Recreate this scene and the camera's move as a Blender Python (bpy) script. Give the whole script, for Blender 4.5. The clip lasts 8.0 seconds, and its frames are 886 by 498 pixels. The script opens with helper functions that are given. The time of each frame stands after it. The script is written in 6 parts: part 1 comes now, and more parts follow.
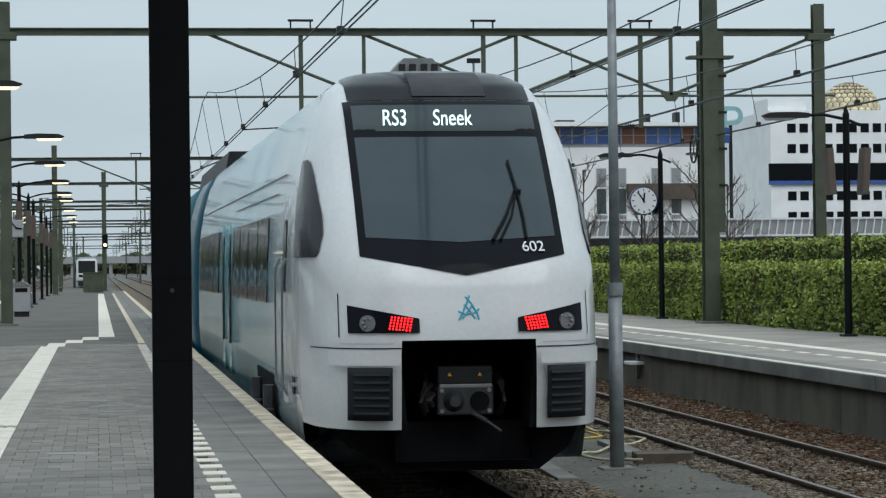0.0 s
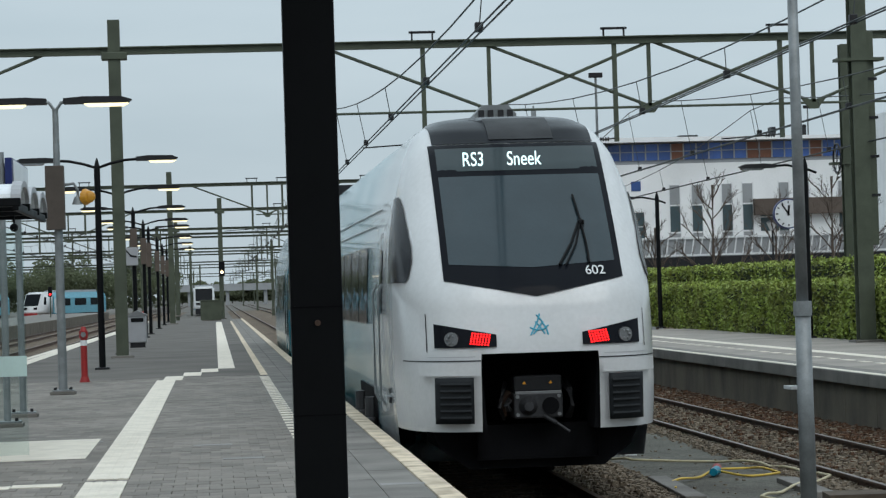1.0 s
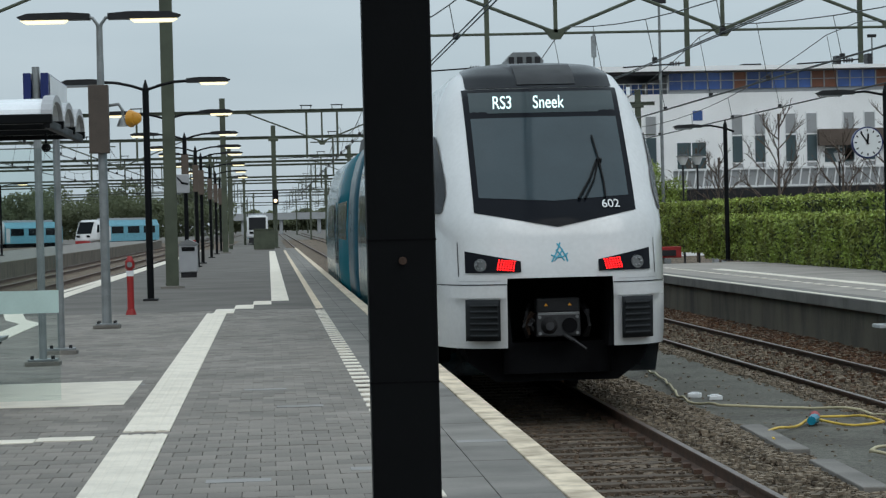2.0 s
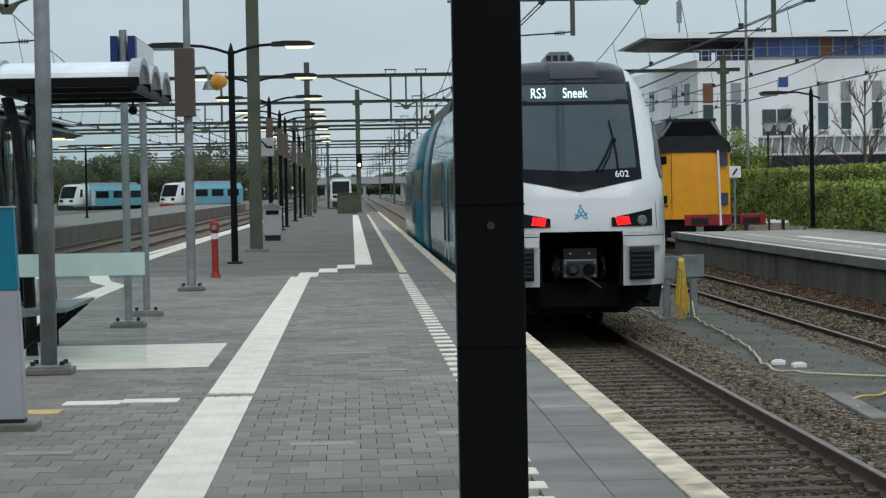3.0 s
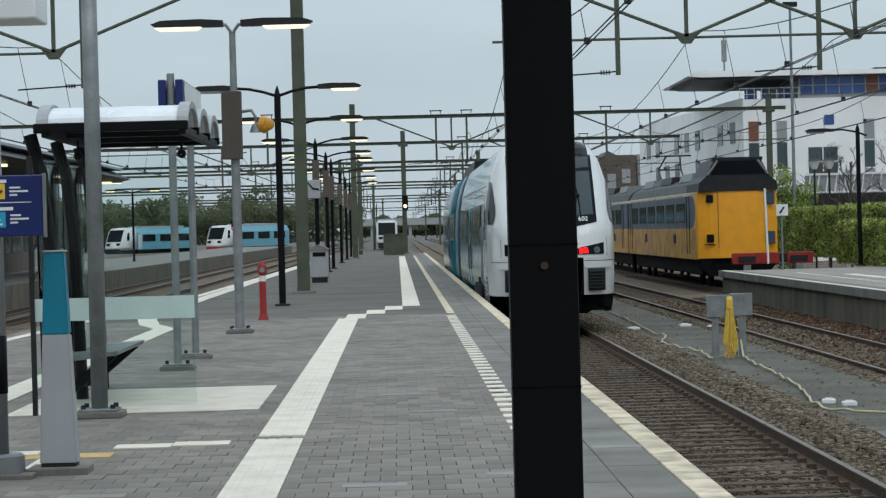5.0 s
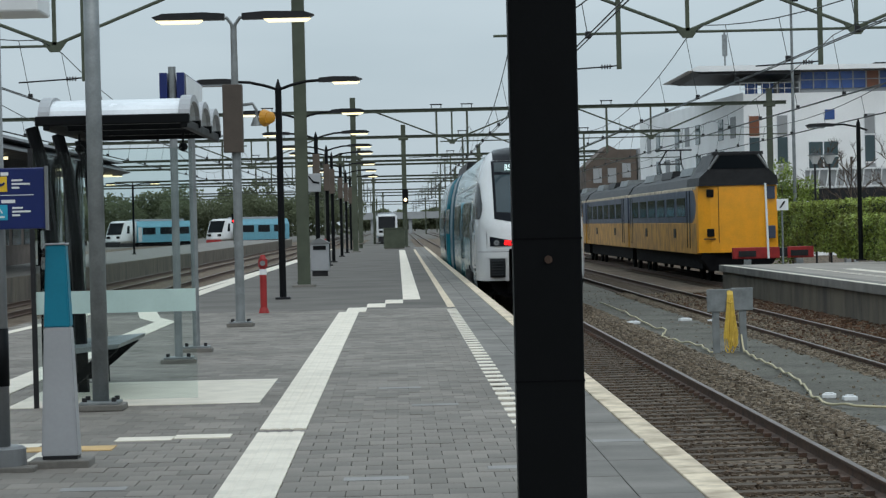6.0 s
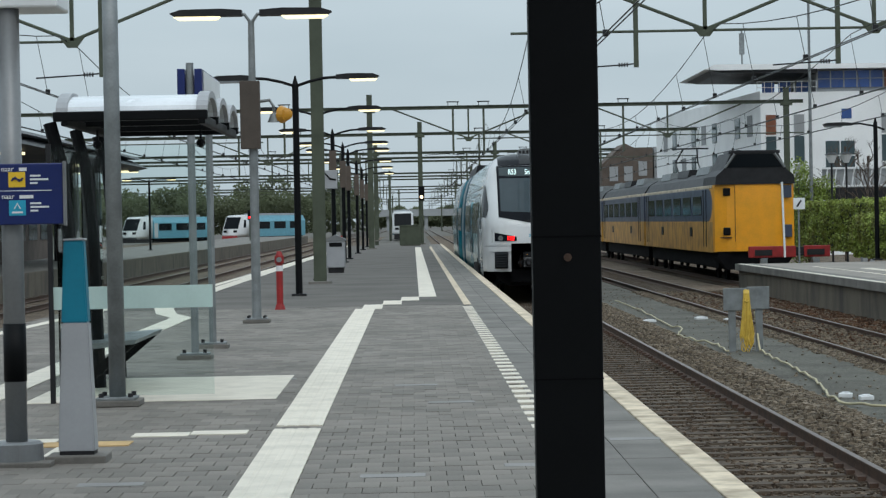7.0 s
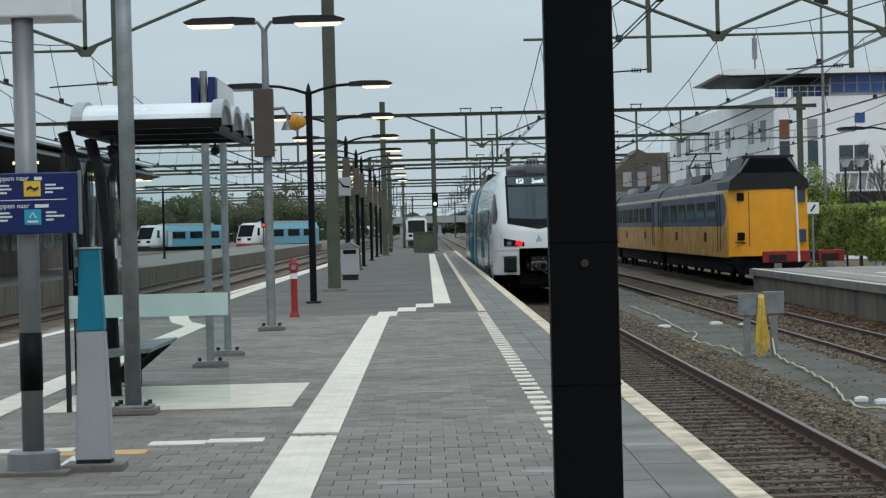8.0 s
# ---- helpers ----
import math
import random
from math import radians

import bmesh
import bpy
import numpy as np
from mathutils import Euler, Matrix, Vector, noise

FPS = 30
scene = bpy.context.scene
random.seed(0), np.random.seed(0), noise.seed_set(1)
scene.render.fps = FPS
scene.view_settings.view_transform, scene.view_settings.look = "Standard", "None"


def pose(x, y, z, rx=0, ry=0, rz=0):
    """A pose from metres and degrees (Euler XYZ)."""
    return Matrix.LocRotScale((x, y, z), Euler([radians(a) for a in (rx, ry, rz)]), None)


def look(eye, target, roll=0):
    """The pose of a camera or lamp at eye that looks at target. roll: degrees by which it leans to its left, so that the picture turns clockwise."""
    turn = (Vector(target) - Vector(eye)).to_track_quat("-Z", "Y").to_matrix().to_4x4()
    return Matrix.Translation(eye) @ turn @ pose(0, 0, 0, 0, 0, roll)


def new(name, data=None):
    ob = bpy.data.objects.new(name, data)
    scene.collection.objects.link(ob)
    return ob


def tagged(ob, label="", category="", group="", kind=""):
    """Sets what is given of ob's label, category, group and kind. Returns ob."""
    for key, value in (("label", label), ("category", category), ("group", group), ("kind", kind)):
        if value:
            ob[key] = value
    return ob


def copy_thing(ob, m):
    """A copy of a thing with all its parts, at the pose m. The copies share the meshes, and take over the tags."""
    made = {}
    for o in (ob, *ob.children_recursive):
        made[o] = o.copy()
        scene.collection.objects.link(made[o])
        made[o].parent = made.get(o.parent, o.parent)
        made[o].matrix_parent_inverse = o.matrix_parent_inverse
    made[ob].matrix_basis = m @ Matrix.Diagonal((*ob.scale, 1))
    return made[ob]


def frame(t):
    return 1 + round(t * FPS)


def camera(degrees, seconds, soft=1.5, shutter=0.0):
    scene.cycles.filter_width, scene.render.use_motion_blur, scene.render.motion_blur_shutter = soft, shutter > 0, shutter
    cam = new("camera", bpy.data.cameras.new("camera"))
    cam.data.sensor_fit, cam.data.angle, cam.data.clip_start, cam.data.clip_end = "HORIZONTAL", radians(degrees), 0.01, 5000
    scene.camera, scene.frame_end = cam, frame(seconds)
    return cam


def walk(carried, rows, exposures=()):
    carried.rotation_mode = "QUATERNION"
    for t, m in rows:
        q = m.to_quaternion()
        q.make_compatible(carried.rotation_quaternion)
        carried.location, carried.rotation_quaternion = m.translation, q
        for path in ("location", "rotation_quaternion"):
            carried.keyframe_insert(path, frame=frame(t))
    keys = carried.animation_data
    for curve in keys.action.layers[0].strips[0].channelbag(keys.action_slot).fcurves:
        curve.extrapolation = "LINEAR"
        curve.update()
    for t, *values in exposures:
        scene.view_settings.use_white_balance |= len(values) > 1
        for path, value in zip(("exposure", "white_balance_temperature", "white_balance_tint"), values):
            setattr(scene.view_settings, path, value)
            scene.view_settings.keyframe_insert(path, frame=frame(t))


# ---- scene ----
# ---- camera and walk ----
LENS = 4400.0                      # focal length over a picture 1568 wide
cam = camera(math.degrees(2 * math.atan(784 / LENS)), 8.0, soft=1.3)
EYE = 1.55                         # height of the lens over the platform


def aim(x, y, vx, vy, lean):
    """Pose of a camera at (x, y) for which the tracks run to the picture point (vx, vy), with the posts leaning by lean."""
    dx, dy, c, s = 784 - vx, 441 - vy, math.cos(lean), math.sin(lean)
    u, v = dx * c - dy * s, dx * s + dy * c
    return look((x, y, EYE), (x + u / LENS, y + 1, EYE - v / LENS), -math.degrees(lean))


PATH = [
    (0.0, .10, -6.0, 175, 477, .012), (0.5, .06, -4.8, 271, 515, .022), (1.0, .075, -2.6, 382, 526, .031),
    (1.5, .092, 0, 391, 495, .028), (1.7, .086, 0, 424, 455, .027), (2.8, .065, 0, 590, 333, .017),
    (3.0, .06, 0, 624, 336, .018), (3.5, .05, 0, 671, 352, .0237), (4.0, .045, 0, 691, 381, .0275),
    (4.5, .04, 0, 702, 410, .0274), (4.7, .038, 0, 704, 410, .027), (5.8, .025, 0, 704, 401, .024),
    (6.0, .022, 0, 705, 398, .0238), (6.5, .018, 0, 708, 391, .024),
    (7.0, .01, 0, 733, 393, .019), (7.5, .005, 0, 740, 407, .0214), (8.0, 0, 0, 757, 405, .025)]
walk(cam, [(t, aim(x, y, vx, vy, lean)) for t, x, y, vx, vy, lean in PATH],
     exposures=[(0, .13), (.5, .14), (1, .09), (1.5, -.04), (1.8, .0), (2.8, .11), (4.5, .12), (6, .08), (8, .11)])

# ---- world and light: overcast ----
world = bpy.data.worlds.new("overcast_sky")
scene.world = world
world.use_nodes = True
wn = world.node_tree
wn.nodes.clear()
sky = wn.nodes.new("ShaderNodeTexSky")
sky.sky_type, sky.sun_disc = "NISHITA", False
sky.sun_elevation, sky.sun_rotation = radians(42), radians(200)
sky.air_density, sky.dust_density, sky.ozone_density = 1.0, 4.0, 1.0
bgn = wn.nodes.new("ShaderNodeBackground")
outn = wn.nodes.new("ShaderNodeOutputWorld")
# an overcast sky: cloud cover that brightens to the zenith, thin drifts in it, the clear sky faintly through
geo = wn.nodes.new("ShaderNodeTexCoord")
sep = wn.nodes.new("ShaderNodeSeparateXYZ")
wn.links.new(geo.outputs["Generated"], sep.inputs[0])
rise = wn.nodes.new("ShaderNodeMapRange")
rise.inputs["From Min"].default_value, rise.inputs["From Max"].default_value = 0, 1
rise.inputs["To Min"].default_value, rise.inputs["To Max"].default_value = 1.0, 2.3
wn.links.new(sep.outputs["Z"], rise.inputs[0])
stretch = wn.nodes.new("ShaderNodeMapping")
stretch.inputs["Scale"].default_value = (3, 3, 14)
wn.links.new(geo.outputs["Generated"], stretch.inputs[0])
drift = wn.nodes.new("ShaderNodeTexNoise")
drift.inputs["Scale"].default_value, drift.inputs["Detail"].default_value = 1.6, 4
wn.links.new(stretch.outputs[0], drift.inputs["Vector"])
cloud = wn.nodes.new("ShaderNodeMixRGB")
cloud.inputs[1].default_value, cloud.inputs[2].default_value = (.385, .485, .545, 1), (.565, .66, .715, 1)
wn.links.new(drift.outputs[0], cloud.inputs[0])
lift = wn.nodes.new("ShaderNodeVectorMath")
lift.operation = "SCALE"
wn.links.new(cloud.outputs[0], lift.inputs[0])
wn.links.new(rise.outputs[0], lift.inputs["Scale"])
dim = wn.nodes.new("ShaderNodeVectorMath")
dim.operation = "SCALE"
wn.links.new(sky.outputs[0], dim.inputs[0])
dim.inputs["Scale"].default_value = .1
veil = wn.nodes.new("ShaderNodeMixRGB")
veil.inputs[0].default_value = .92
wn.links.new(dim.outputs[0], veil.inputs[1])
wn.links.new(lift.outputs[0], veil.inputs[2])
wn.links.new(veil.outputs[0], bgn.inputs[0])
bgn.inputs[1].default_value = 0.95
wn.links.new(bgn.outputs[0], outn.inputs[0])
sun = new("sun", bpy.data.lights.new("sun", "SUN"))
sun.data.energy, sun.data.angle, sun.data.color = 0.7, radians(40), (1.0, .97, .93)
sun.matrix_world = pose(0, 0, 40, 40, 0, 20)

# ---- materials ----
def mat(name, base, rough=.6, metal=0.0, var=.25, scale=3.0, fine=40.0, bump=.15, tint=None, island=0.0, objrand=0.0, coat=0.0, stretch=(1, 1, 1), spec=.4, ior=1.5):
    """A surface with broad stains, fine grain and slight relief, sized in metres."""
    m = bpy.data.materials.new(name)
    m.use_nodes = True
    nt = m.node_tree
    b = nt.nodes["Principled BSDF"]
    tc = nt.nodes.new("ShaderNodeTexCoord")
    mp = nt.nodes.new("ShaderNodeMapping")
    mp.inputs["Scale"].default_value = stretch
    nt.links.new(tc.outputs["Object"], mp.inputs[0])
    n1, n2 = nt.nodes.new("ShaderNodeTexNoise"), nt.nodes.new("ShaderNodeTexNoise")
    n1.inputs["Scale"].default_value, n1.inputs["Detail"].default_value = scale, 5
    n2.inputs["Scale"].default_value, n2.inputs["Detail"].default_value = fine, 3
    nt.links.new(mp.outputs[0], n1.inputs["Vector"])
    nt.links.new(mp.outputs[0], n2.inputs["Vector"])
    t = tint or tuple(c * .55 for c in base)
    mix = nt.nodes.new("ShaderNodeMixRGB")
    mix.inputs[1].default_value, mix.inputs[2].default_value = (*base, 1), (*t, 1)
    ramp = nt.nodes.new("ShaderNodeMapRange")
    ramp.inputs["From Min"].default_value, ramp.inputs["From Max"].default_value = .4, .75
    ramp.inputs["To Max"].default_value = min(1, var * 2.2)
    nt.links.new(n1.outputs[0], ramp.inputs[0])
    nt.links.new(ramp.outputs[0], mix.inputs[0])
    hsv = nt.nodes.new("ShaderNodeHueSaturation")
    nt.links.new(mix.outputs[0], hsv.inputs["Color"])
    val = nt.nodes.new("ShaderNodeMath")
    val.operation = "MULTIPLY_ADD"
    nt.links.new(n2.outputs[0], val.inputs[0])
    val.inputs[1].default_value, val.inputs[2].default_value = var, 1 - var * .5
    last = val
    for strength, node, out in ((island, "ShaderNodeNewGeometry", "Random Per Island"), (objrand, "ShaderNodeObjectInfo", "Random")):
        if strength:
            g = nt.nodes.new(node)
            a = nt.nodes.new("ShaderNodeMath")
            a.operation = "MULTIPLY_ADD"
            nt.links.new(g.outputs[out], a.inputs[0])
            a.inputs[1].default_value = strength
            nt.links.new(last.outputs[0], a.inputs[2])
            s = nt.nodes.new("ShaderNodeMath")
            s.operation = "SUBTRACT"
            nt.links.new(a.outputs[0], s.inputs[0])
            s.inputs[1].default_value = strength / 2
            last = s
    nt.links.new(last.outputs[0], hsv.inputs["Value"])
    nt.links.new(hsv.outputs[0], b.inputs["Base Color"])
    r = nt.nodes.new("ShaderNodeMapRange")
    r.inputs["To Min"].default_value, r.inputs["To Max"].default_value = max(.02, rough - .1), min(1, rough + .1)
    nt.links.new(n1.outputs[0], r.inputs[0])
    nt.links.new(r.outputs[0], b.inputs["Roughness"])
    b.inputs["Metallic"].default_value = metal
    b.inputs["Coat Weight"].default_value = coat
    b.inputs["Specular IOR Level"].default_value = spec
    b.inputs["IOR"].default_value = ior
    if bump:
        bp = nt.nodes.new("ShaderNodeBump")
        bp.inputs["Strength"].default_value, bp.inputs["Distance"].default_value = bump, .01
        nt.links.new(n2.outputs[0], bp.inputs["Height"])
        nt.links.new(bp.outputs[0], b.inputs["Normal"])
    return m


def stony(m, size, contrast):
    """Breaks a surface up into small angular stones of mixed brightness, size in metres."""
    nt = m.node_tree
    b = nt.nodes["Principled BSDF"]
    src = b.inputs["Base Color"].links[0].from_socket
    tc, vo = nt.nodes.new("ShaderNodeTexCoord"), nt.nodes.new("ShaderNodeTexVoronoi")
    vo.inputs["Scale"].default_value = 1 / size
    nt.links.new(tc.outputs["Object"], vo.inputs["Vector"])
    sp, ra = nt.nodes.new("ShaderNodeSeparateXYZ"), nt.nodes.new("ShaderNodeMapRange")
    nt.links.new(vo.outputs["Color"], sp.inputs[0])
    nt.links.new(sp.outputs["X"], ra.inputs[0])
    ra.inputs["To Min"].default_value, ra.inputs["To Max"].default_value = 1 - contrast, 1 + contrast * 1.3
    sc = nt.nodes.new("ShaderNodeVectorMath")
    sc.operation = "SCALE"
    nt.links.new(src, sc.inputs[0])
    nt.links.new(ra.outputs[0], sc.inputs["Scale"])
    nt.links.new(sc.outputs[0], b.inputs["Base Color"])
    bp = nt.nodes.new("ShaderNodeBump")
    bp.invert = True
    bp.inputs["Strength"].default_value, bp.inputs["Distance"].default_value = .9, size * .4
    nt.links.new(vo.outputs["Distance"], bp.inputs["Height"])
    nt.links.new(bp.outputs[0], b.inputs["Normal"])
    return m


def glow(name, colour, strength):
    m = bpy.data.materials.new(name)
    m.use_nodes = True
    b = m.node_tree.nodes["Principled BSDF"]
    b.inputs["Base Color"].default_value = (*colour, 1)
    b.inputs["Emission Color"].default_value = (*colour, 1)
    b.inputs["Emission Strength"].default_value = strength
    return m


def glass(name, colour=(.9, .95, .95), rough=.02, alpha=.18):
    """Thin clear pane."""
    m = bpy.data.materials.new(name)
    m.use_nodes = True
    nt = m.node_tree
    nt.nodes.remove(nt.nodes["Principled BSDF"])
    tr, gl, mx, fr = (nt.nodes.new(n) for n in ("ShaderNodeBsdfTransparent", "ShaderNodeBsdfGlossy", "ShaderNodeMixShader", "ShaderNodeFresnel"))
    tr.inputs[0].default_value = (*colour, 1)
    gl.inputs["Roughness"].default_value = rough
    fr.inputs[0].default_value = 1.2
    nt.links.new(fr.outputs[0], mx.inputs[0])
    nt.links.new(tr.outputs[0], mx.inputs[1])
    nt.links.new(gl.outputs[0], mx.inputs[2])
    nt.links.new(mx.outputs[0], nt.nodes["Material Output"].inputs[0])
    return m


M_PAVER = mat("paver_grey", (.208, .184, .160), .75, var=.3, scale=.6, fine=60, bump=.3, island=.35, objrand=.35)
M_PAVE2 = mat("paving_dark", (.116, .103, .090), .8, var=.4, scale=.5, fine=30, bump=.3, island=.3)
M_CONC = mat("concrete_edge", (.180, .166, .150), .8, var=.45, scale=1.2, fine=50, bump=.3)
M_WALLC = mat("concrete_wall", (.138, .115, .087), .85, var=.55, scale=1.3, fine=30, bump=.4, stretch=(1, 1, .4), tint=(.055, .05, .042))
M_WHITE = mat("white_marking", (.70, .635, .54), .7, var=.2, scale=3, fine=60, bump=.15, island=.08)
M_CREAM = mat("cream_marking", (.66, .55, .41), .75, var=.42, scale=3.2, fine=14, bump=.3, tint=(.20, .15, .10), island=.15)
M_OCHRE = mat("ochre_tile", (.55, .36, .16), .75, var=.3, scale=4)
M_BALLAST = stony(mat("ballast_bed", (.125, .094, .066), .95, var=.5, scale=.8, fine=18, tint=(.065, .042, .028)), .05, .6)
M_STONE = mat("ballast_stone", (.175, .138, .10), .9, var=.3, scale=2, fine=40, bump=.2, island=.9)
M_STONE2 = mat("track_stone", (.092, .063, .042), .9, var=.3, scale=2, fine=40, bump=.2, island=.9)
M_PATH = stony(mat("grey_track_path", (.098, .093, .077), .9, var=.5, scale=.8, fine=30, tint=(.055, .05, .04)), .03, .35)
M_RUST = mat("rusty_steel", (.09, .05, .033), .8, var=.5, scale=6, fine=60, bump=.4, tint=(.05, .035, .028))
M_RAILTOP = mat("worn_rail_head", (.14, .105, .085), .4, .5, var=.3, scale=5, bump=.05)
M_SLEEPER = mat("sleeper_concrete", (.085, .064, .046), .9, var=.5, scale=3, objrand=.3)
M_BLACK = mat("black_paint", (.0045, .005, .006), .5, var=.3, scale=3, fine=80, bump=.05, spec=0.12)
M_DARK = mat("dark_grey_paint", (.022, .022, .024), .5, var=.35, scale=4, bump=.1, spec=0.2)
M_GREEN = mat("olive_green_paint", (.066, .078, .052), .55, var=.35, scale=2, fine=40, bump=.15)
M_GALV = mat("galvanised_steel", (.23, .245, .25), .5, .4, var=.35, scale=5, fine=50, bump=.1)
M_SILVER = mat("silver_paint", (.20, .205, .21), .4, .3, var=.2, scale=3, bump=.05)
M_TWHITE = mat("train_white", (.57, .575, .58), .22, scale=1.5, fine=20, bump=.02, coat=.4, tint=(.46, .46, .455), var=0.16)
M_MASK = mat("train_black_mask", (.006, .007, .010), .16, var=.2, scale=3, bump=.0, coat=0.0, spec=0.07)
M_SCREEN = mat("windscreen_glass", (.022, .036, .044), .05, var=.2, scale=2, bump=.0, coat=0.0, spec=0.42)
M_DISPLAY = mat("display_glass", (.035, .048, .052), .12, var=.1, bump=0, spec=0.3)
M_PANE = mat("dark_window_glass", (.007, .009, .011), .05, var=.1, bump=0, coat=0.0, ior=1.14, spec=0.4)
M_BPANE = mat("office_glass", (.07, .10, .11), .1, var=.3, scale=.4, bump=0, ior=1.3)
M_SLAB = mat("edge_slab", (.180, .166, .150), .8, var=.4, scale=1.4, fine=50, bump=.25, island=.3)
M_GRILLE = mat("grille_rubber", (.014, .016, .018), .55, var=.2, bump=.2, spec=0.15)
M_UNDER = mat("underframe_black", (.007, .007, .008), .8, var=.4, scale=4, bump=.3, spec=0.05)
M_STEEL = mat("coupler_steel", (.045, .045, .048), .45, .4, var=.5, scale=6, bump=.3, spec=0.3)
M_TEALL = mat("logo_teal", (.03, .30, .42), .4, var=.1)
M_RED = mat("red_paint", (.30, .018, .018), .5, var=.3, scale=4)
M_YEL = mat("yellow_paint", (.80, .33, .012), .45, var=.22, scale=2.2, fine=20, bump=.05, tint=(.5, .25, .02), coat=.2)
M_OCHRE2 = mat("grimy_yellow", (.50, .25, .035), .55, var=.5, scale=1.5, fine=15, bump=.08, tint=(.20, .11, .05))
M_BLUE = mat("dark_blue_paint", (.045, .06, .10), .45, var=.3, scale=2, tint=(.03, .035, .05))
M_SIGN = mat("sign_blue", (.006, .016, .105), .35, var=.12, bump=.0)
M_TEAL = mat("teal_paint", (.0, .17, .26), .4, var=.15, bump=.02)
M_MODULE = mat("module_teal", (.0, .06, .095), .3, var=.2, bump=.02)
M_LGREY = mat("light_grey_paint", (.33, .335, .35), .45, var=.12, bump=.03)
M_BOARD = mat("white_enamel", (.7, .71, .72), .4, var=.1, bump=.02)
M_FROST = mat("frosted_band", (.45, .58, .55), .4, var=.1, bump=.02)
M_ACRYL = mat("roof_acrylic", (.72, .74, .77), .25, var=.15, bump=.03)
M_HEDGE = mat("hedge_leaf", (.25, .32, .058), .6, var=.4, scale=1.5, fine=12, bump=.2, island=.9, tint=(.10, .085, .022))
# near-black filling: the shade deep in the hedge is put into this colour
M_HEDGE_SHADE = mat("hedge_core_shade", (.02, .03, .008), .9, var=.5, scale=3)
M_BUSH = mat("fresh_leaf", (.19, .25, .045), .6, var=.3, island=.5)
# paler, evener leaf colour, with the haze of distance mixed into it
M_TREE = mat("far_leaf_hazed", (.15, .168, .10), .8, scale=.3, island=0.2, var=0.15)
leaf_nodes = M_TREE.node_tree
through_leaf = leaf_nodes.nodes.new("ShaderNodeBsdfTranslucent")
through_leaf.inputs[0].default_value = (.14, .16, .09, 1)
half_through = leaf_nodes.nodes.new("ShaderNodeMixShader")
half_through.inputs[0].default_value = .5
leaf_nodes.links.new(leaf_nodes.nodes["Principled BSDF"].outputs[0], half_through.inputs[1])
leaf_nodes.links.new(through_leaf.outputs[0], half_through.inputs[2])
leaf_nodes.links.new(half_through.outputs[0], leaf_nodes.nodes["Material Output"].inputs[0])
M_BARK = mat("bark", (.10, .075, .06), .9, var=.5, scale=5, bump=.5)
M_BWHITE = mat("white_render", (.84, .845, .85), .7, var=.12, scale=.4, fine=10, tint=(.48, .48, .48))
M_BGREY = mat("grey_render", (.30, .31, .32), .8, var=.2, scale=.4, fine=8)
M_BBLUE = mat("blue_panel", (.055, .12, .36), .25, var=.3, scale=1, objrand=.6)
M_BORANGE = mat("rust_panel", (.20, .075, .04), .4, var=.2)
M_BBROWN = mat("brown_brick", (.11, .085, .07), .85, var=.3, scale=1)
M_GOLD = mat("gold_scale", (.55, .46, .30), .4, .5, var=.2, objrand=.4, island=.5)
M_LAMP = glow("lamp_tube", (1.0, .86, .52), 1.35)
M_REDLED = glow("red_tail_light", (1.0, .012, .014), 3.2)
M_LED = glow("display_led", (.72, .93, .93), 1.05)
M_AMBER = glow("far_lamp", (1.0, .75, .45), 2.0)
M_WIRE = mat("wire_copper", (.045, .05, .05), .6, var=.2)
M_HOSE = mat("yellow_cable", (.60, .40, .06), .5, var=.3, scale=8)
M_TAN = mat("pale_cable", (.48, .42, .27), .6, var=.3)
M_LENS = mat("lamp_lens", (.25, .26, .27), .1, .5, var=.2, bump=0)
M_GLASS = glass("clear_glass", (.92, .96, .95))
M_GROUND = mat("distant_ground", (.12, .11, .095), .95, var=.5, scale=.05, fine=1, bump=.2)
M_MOSS = mat("moss_weed", (.10, .05, .026), .95, var=.5, scale=3, island=.9)


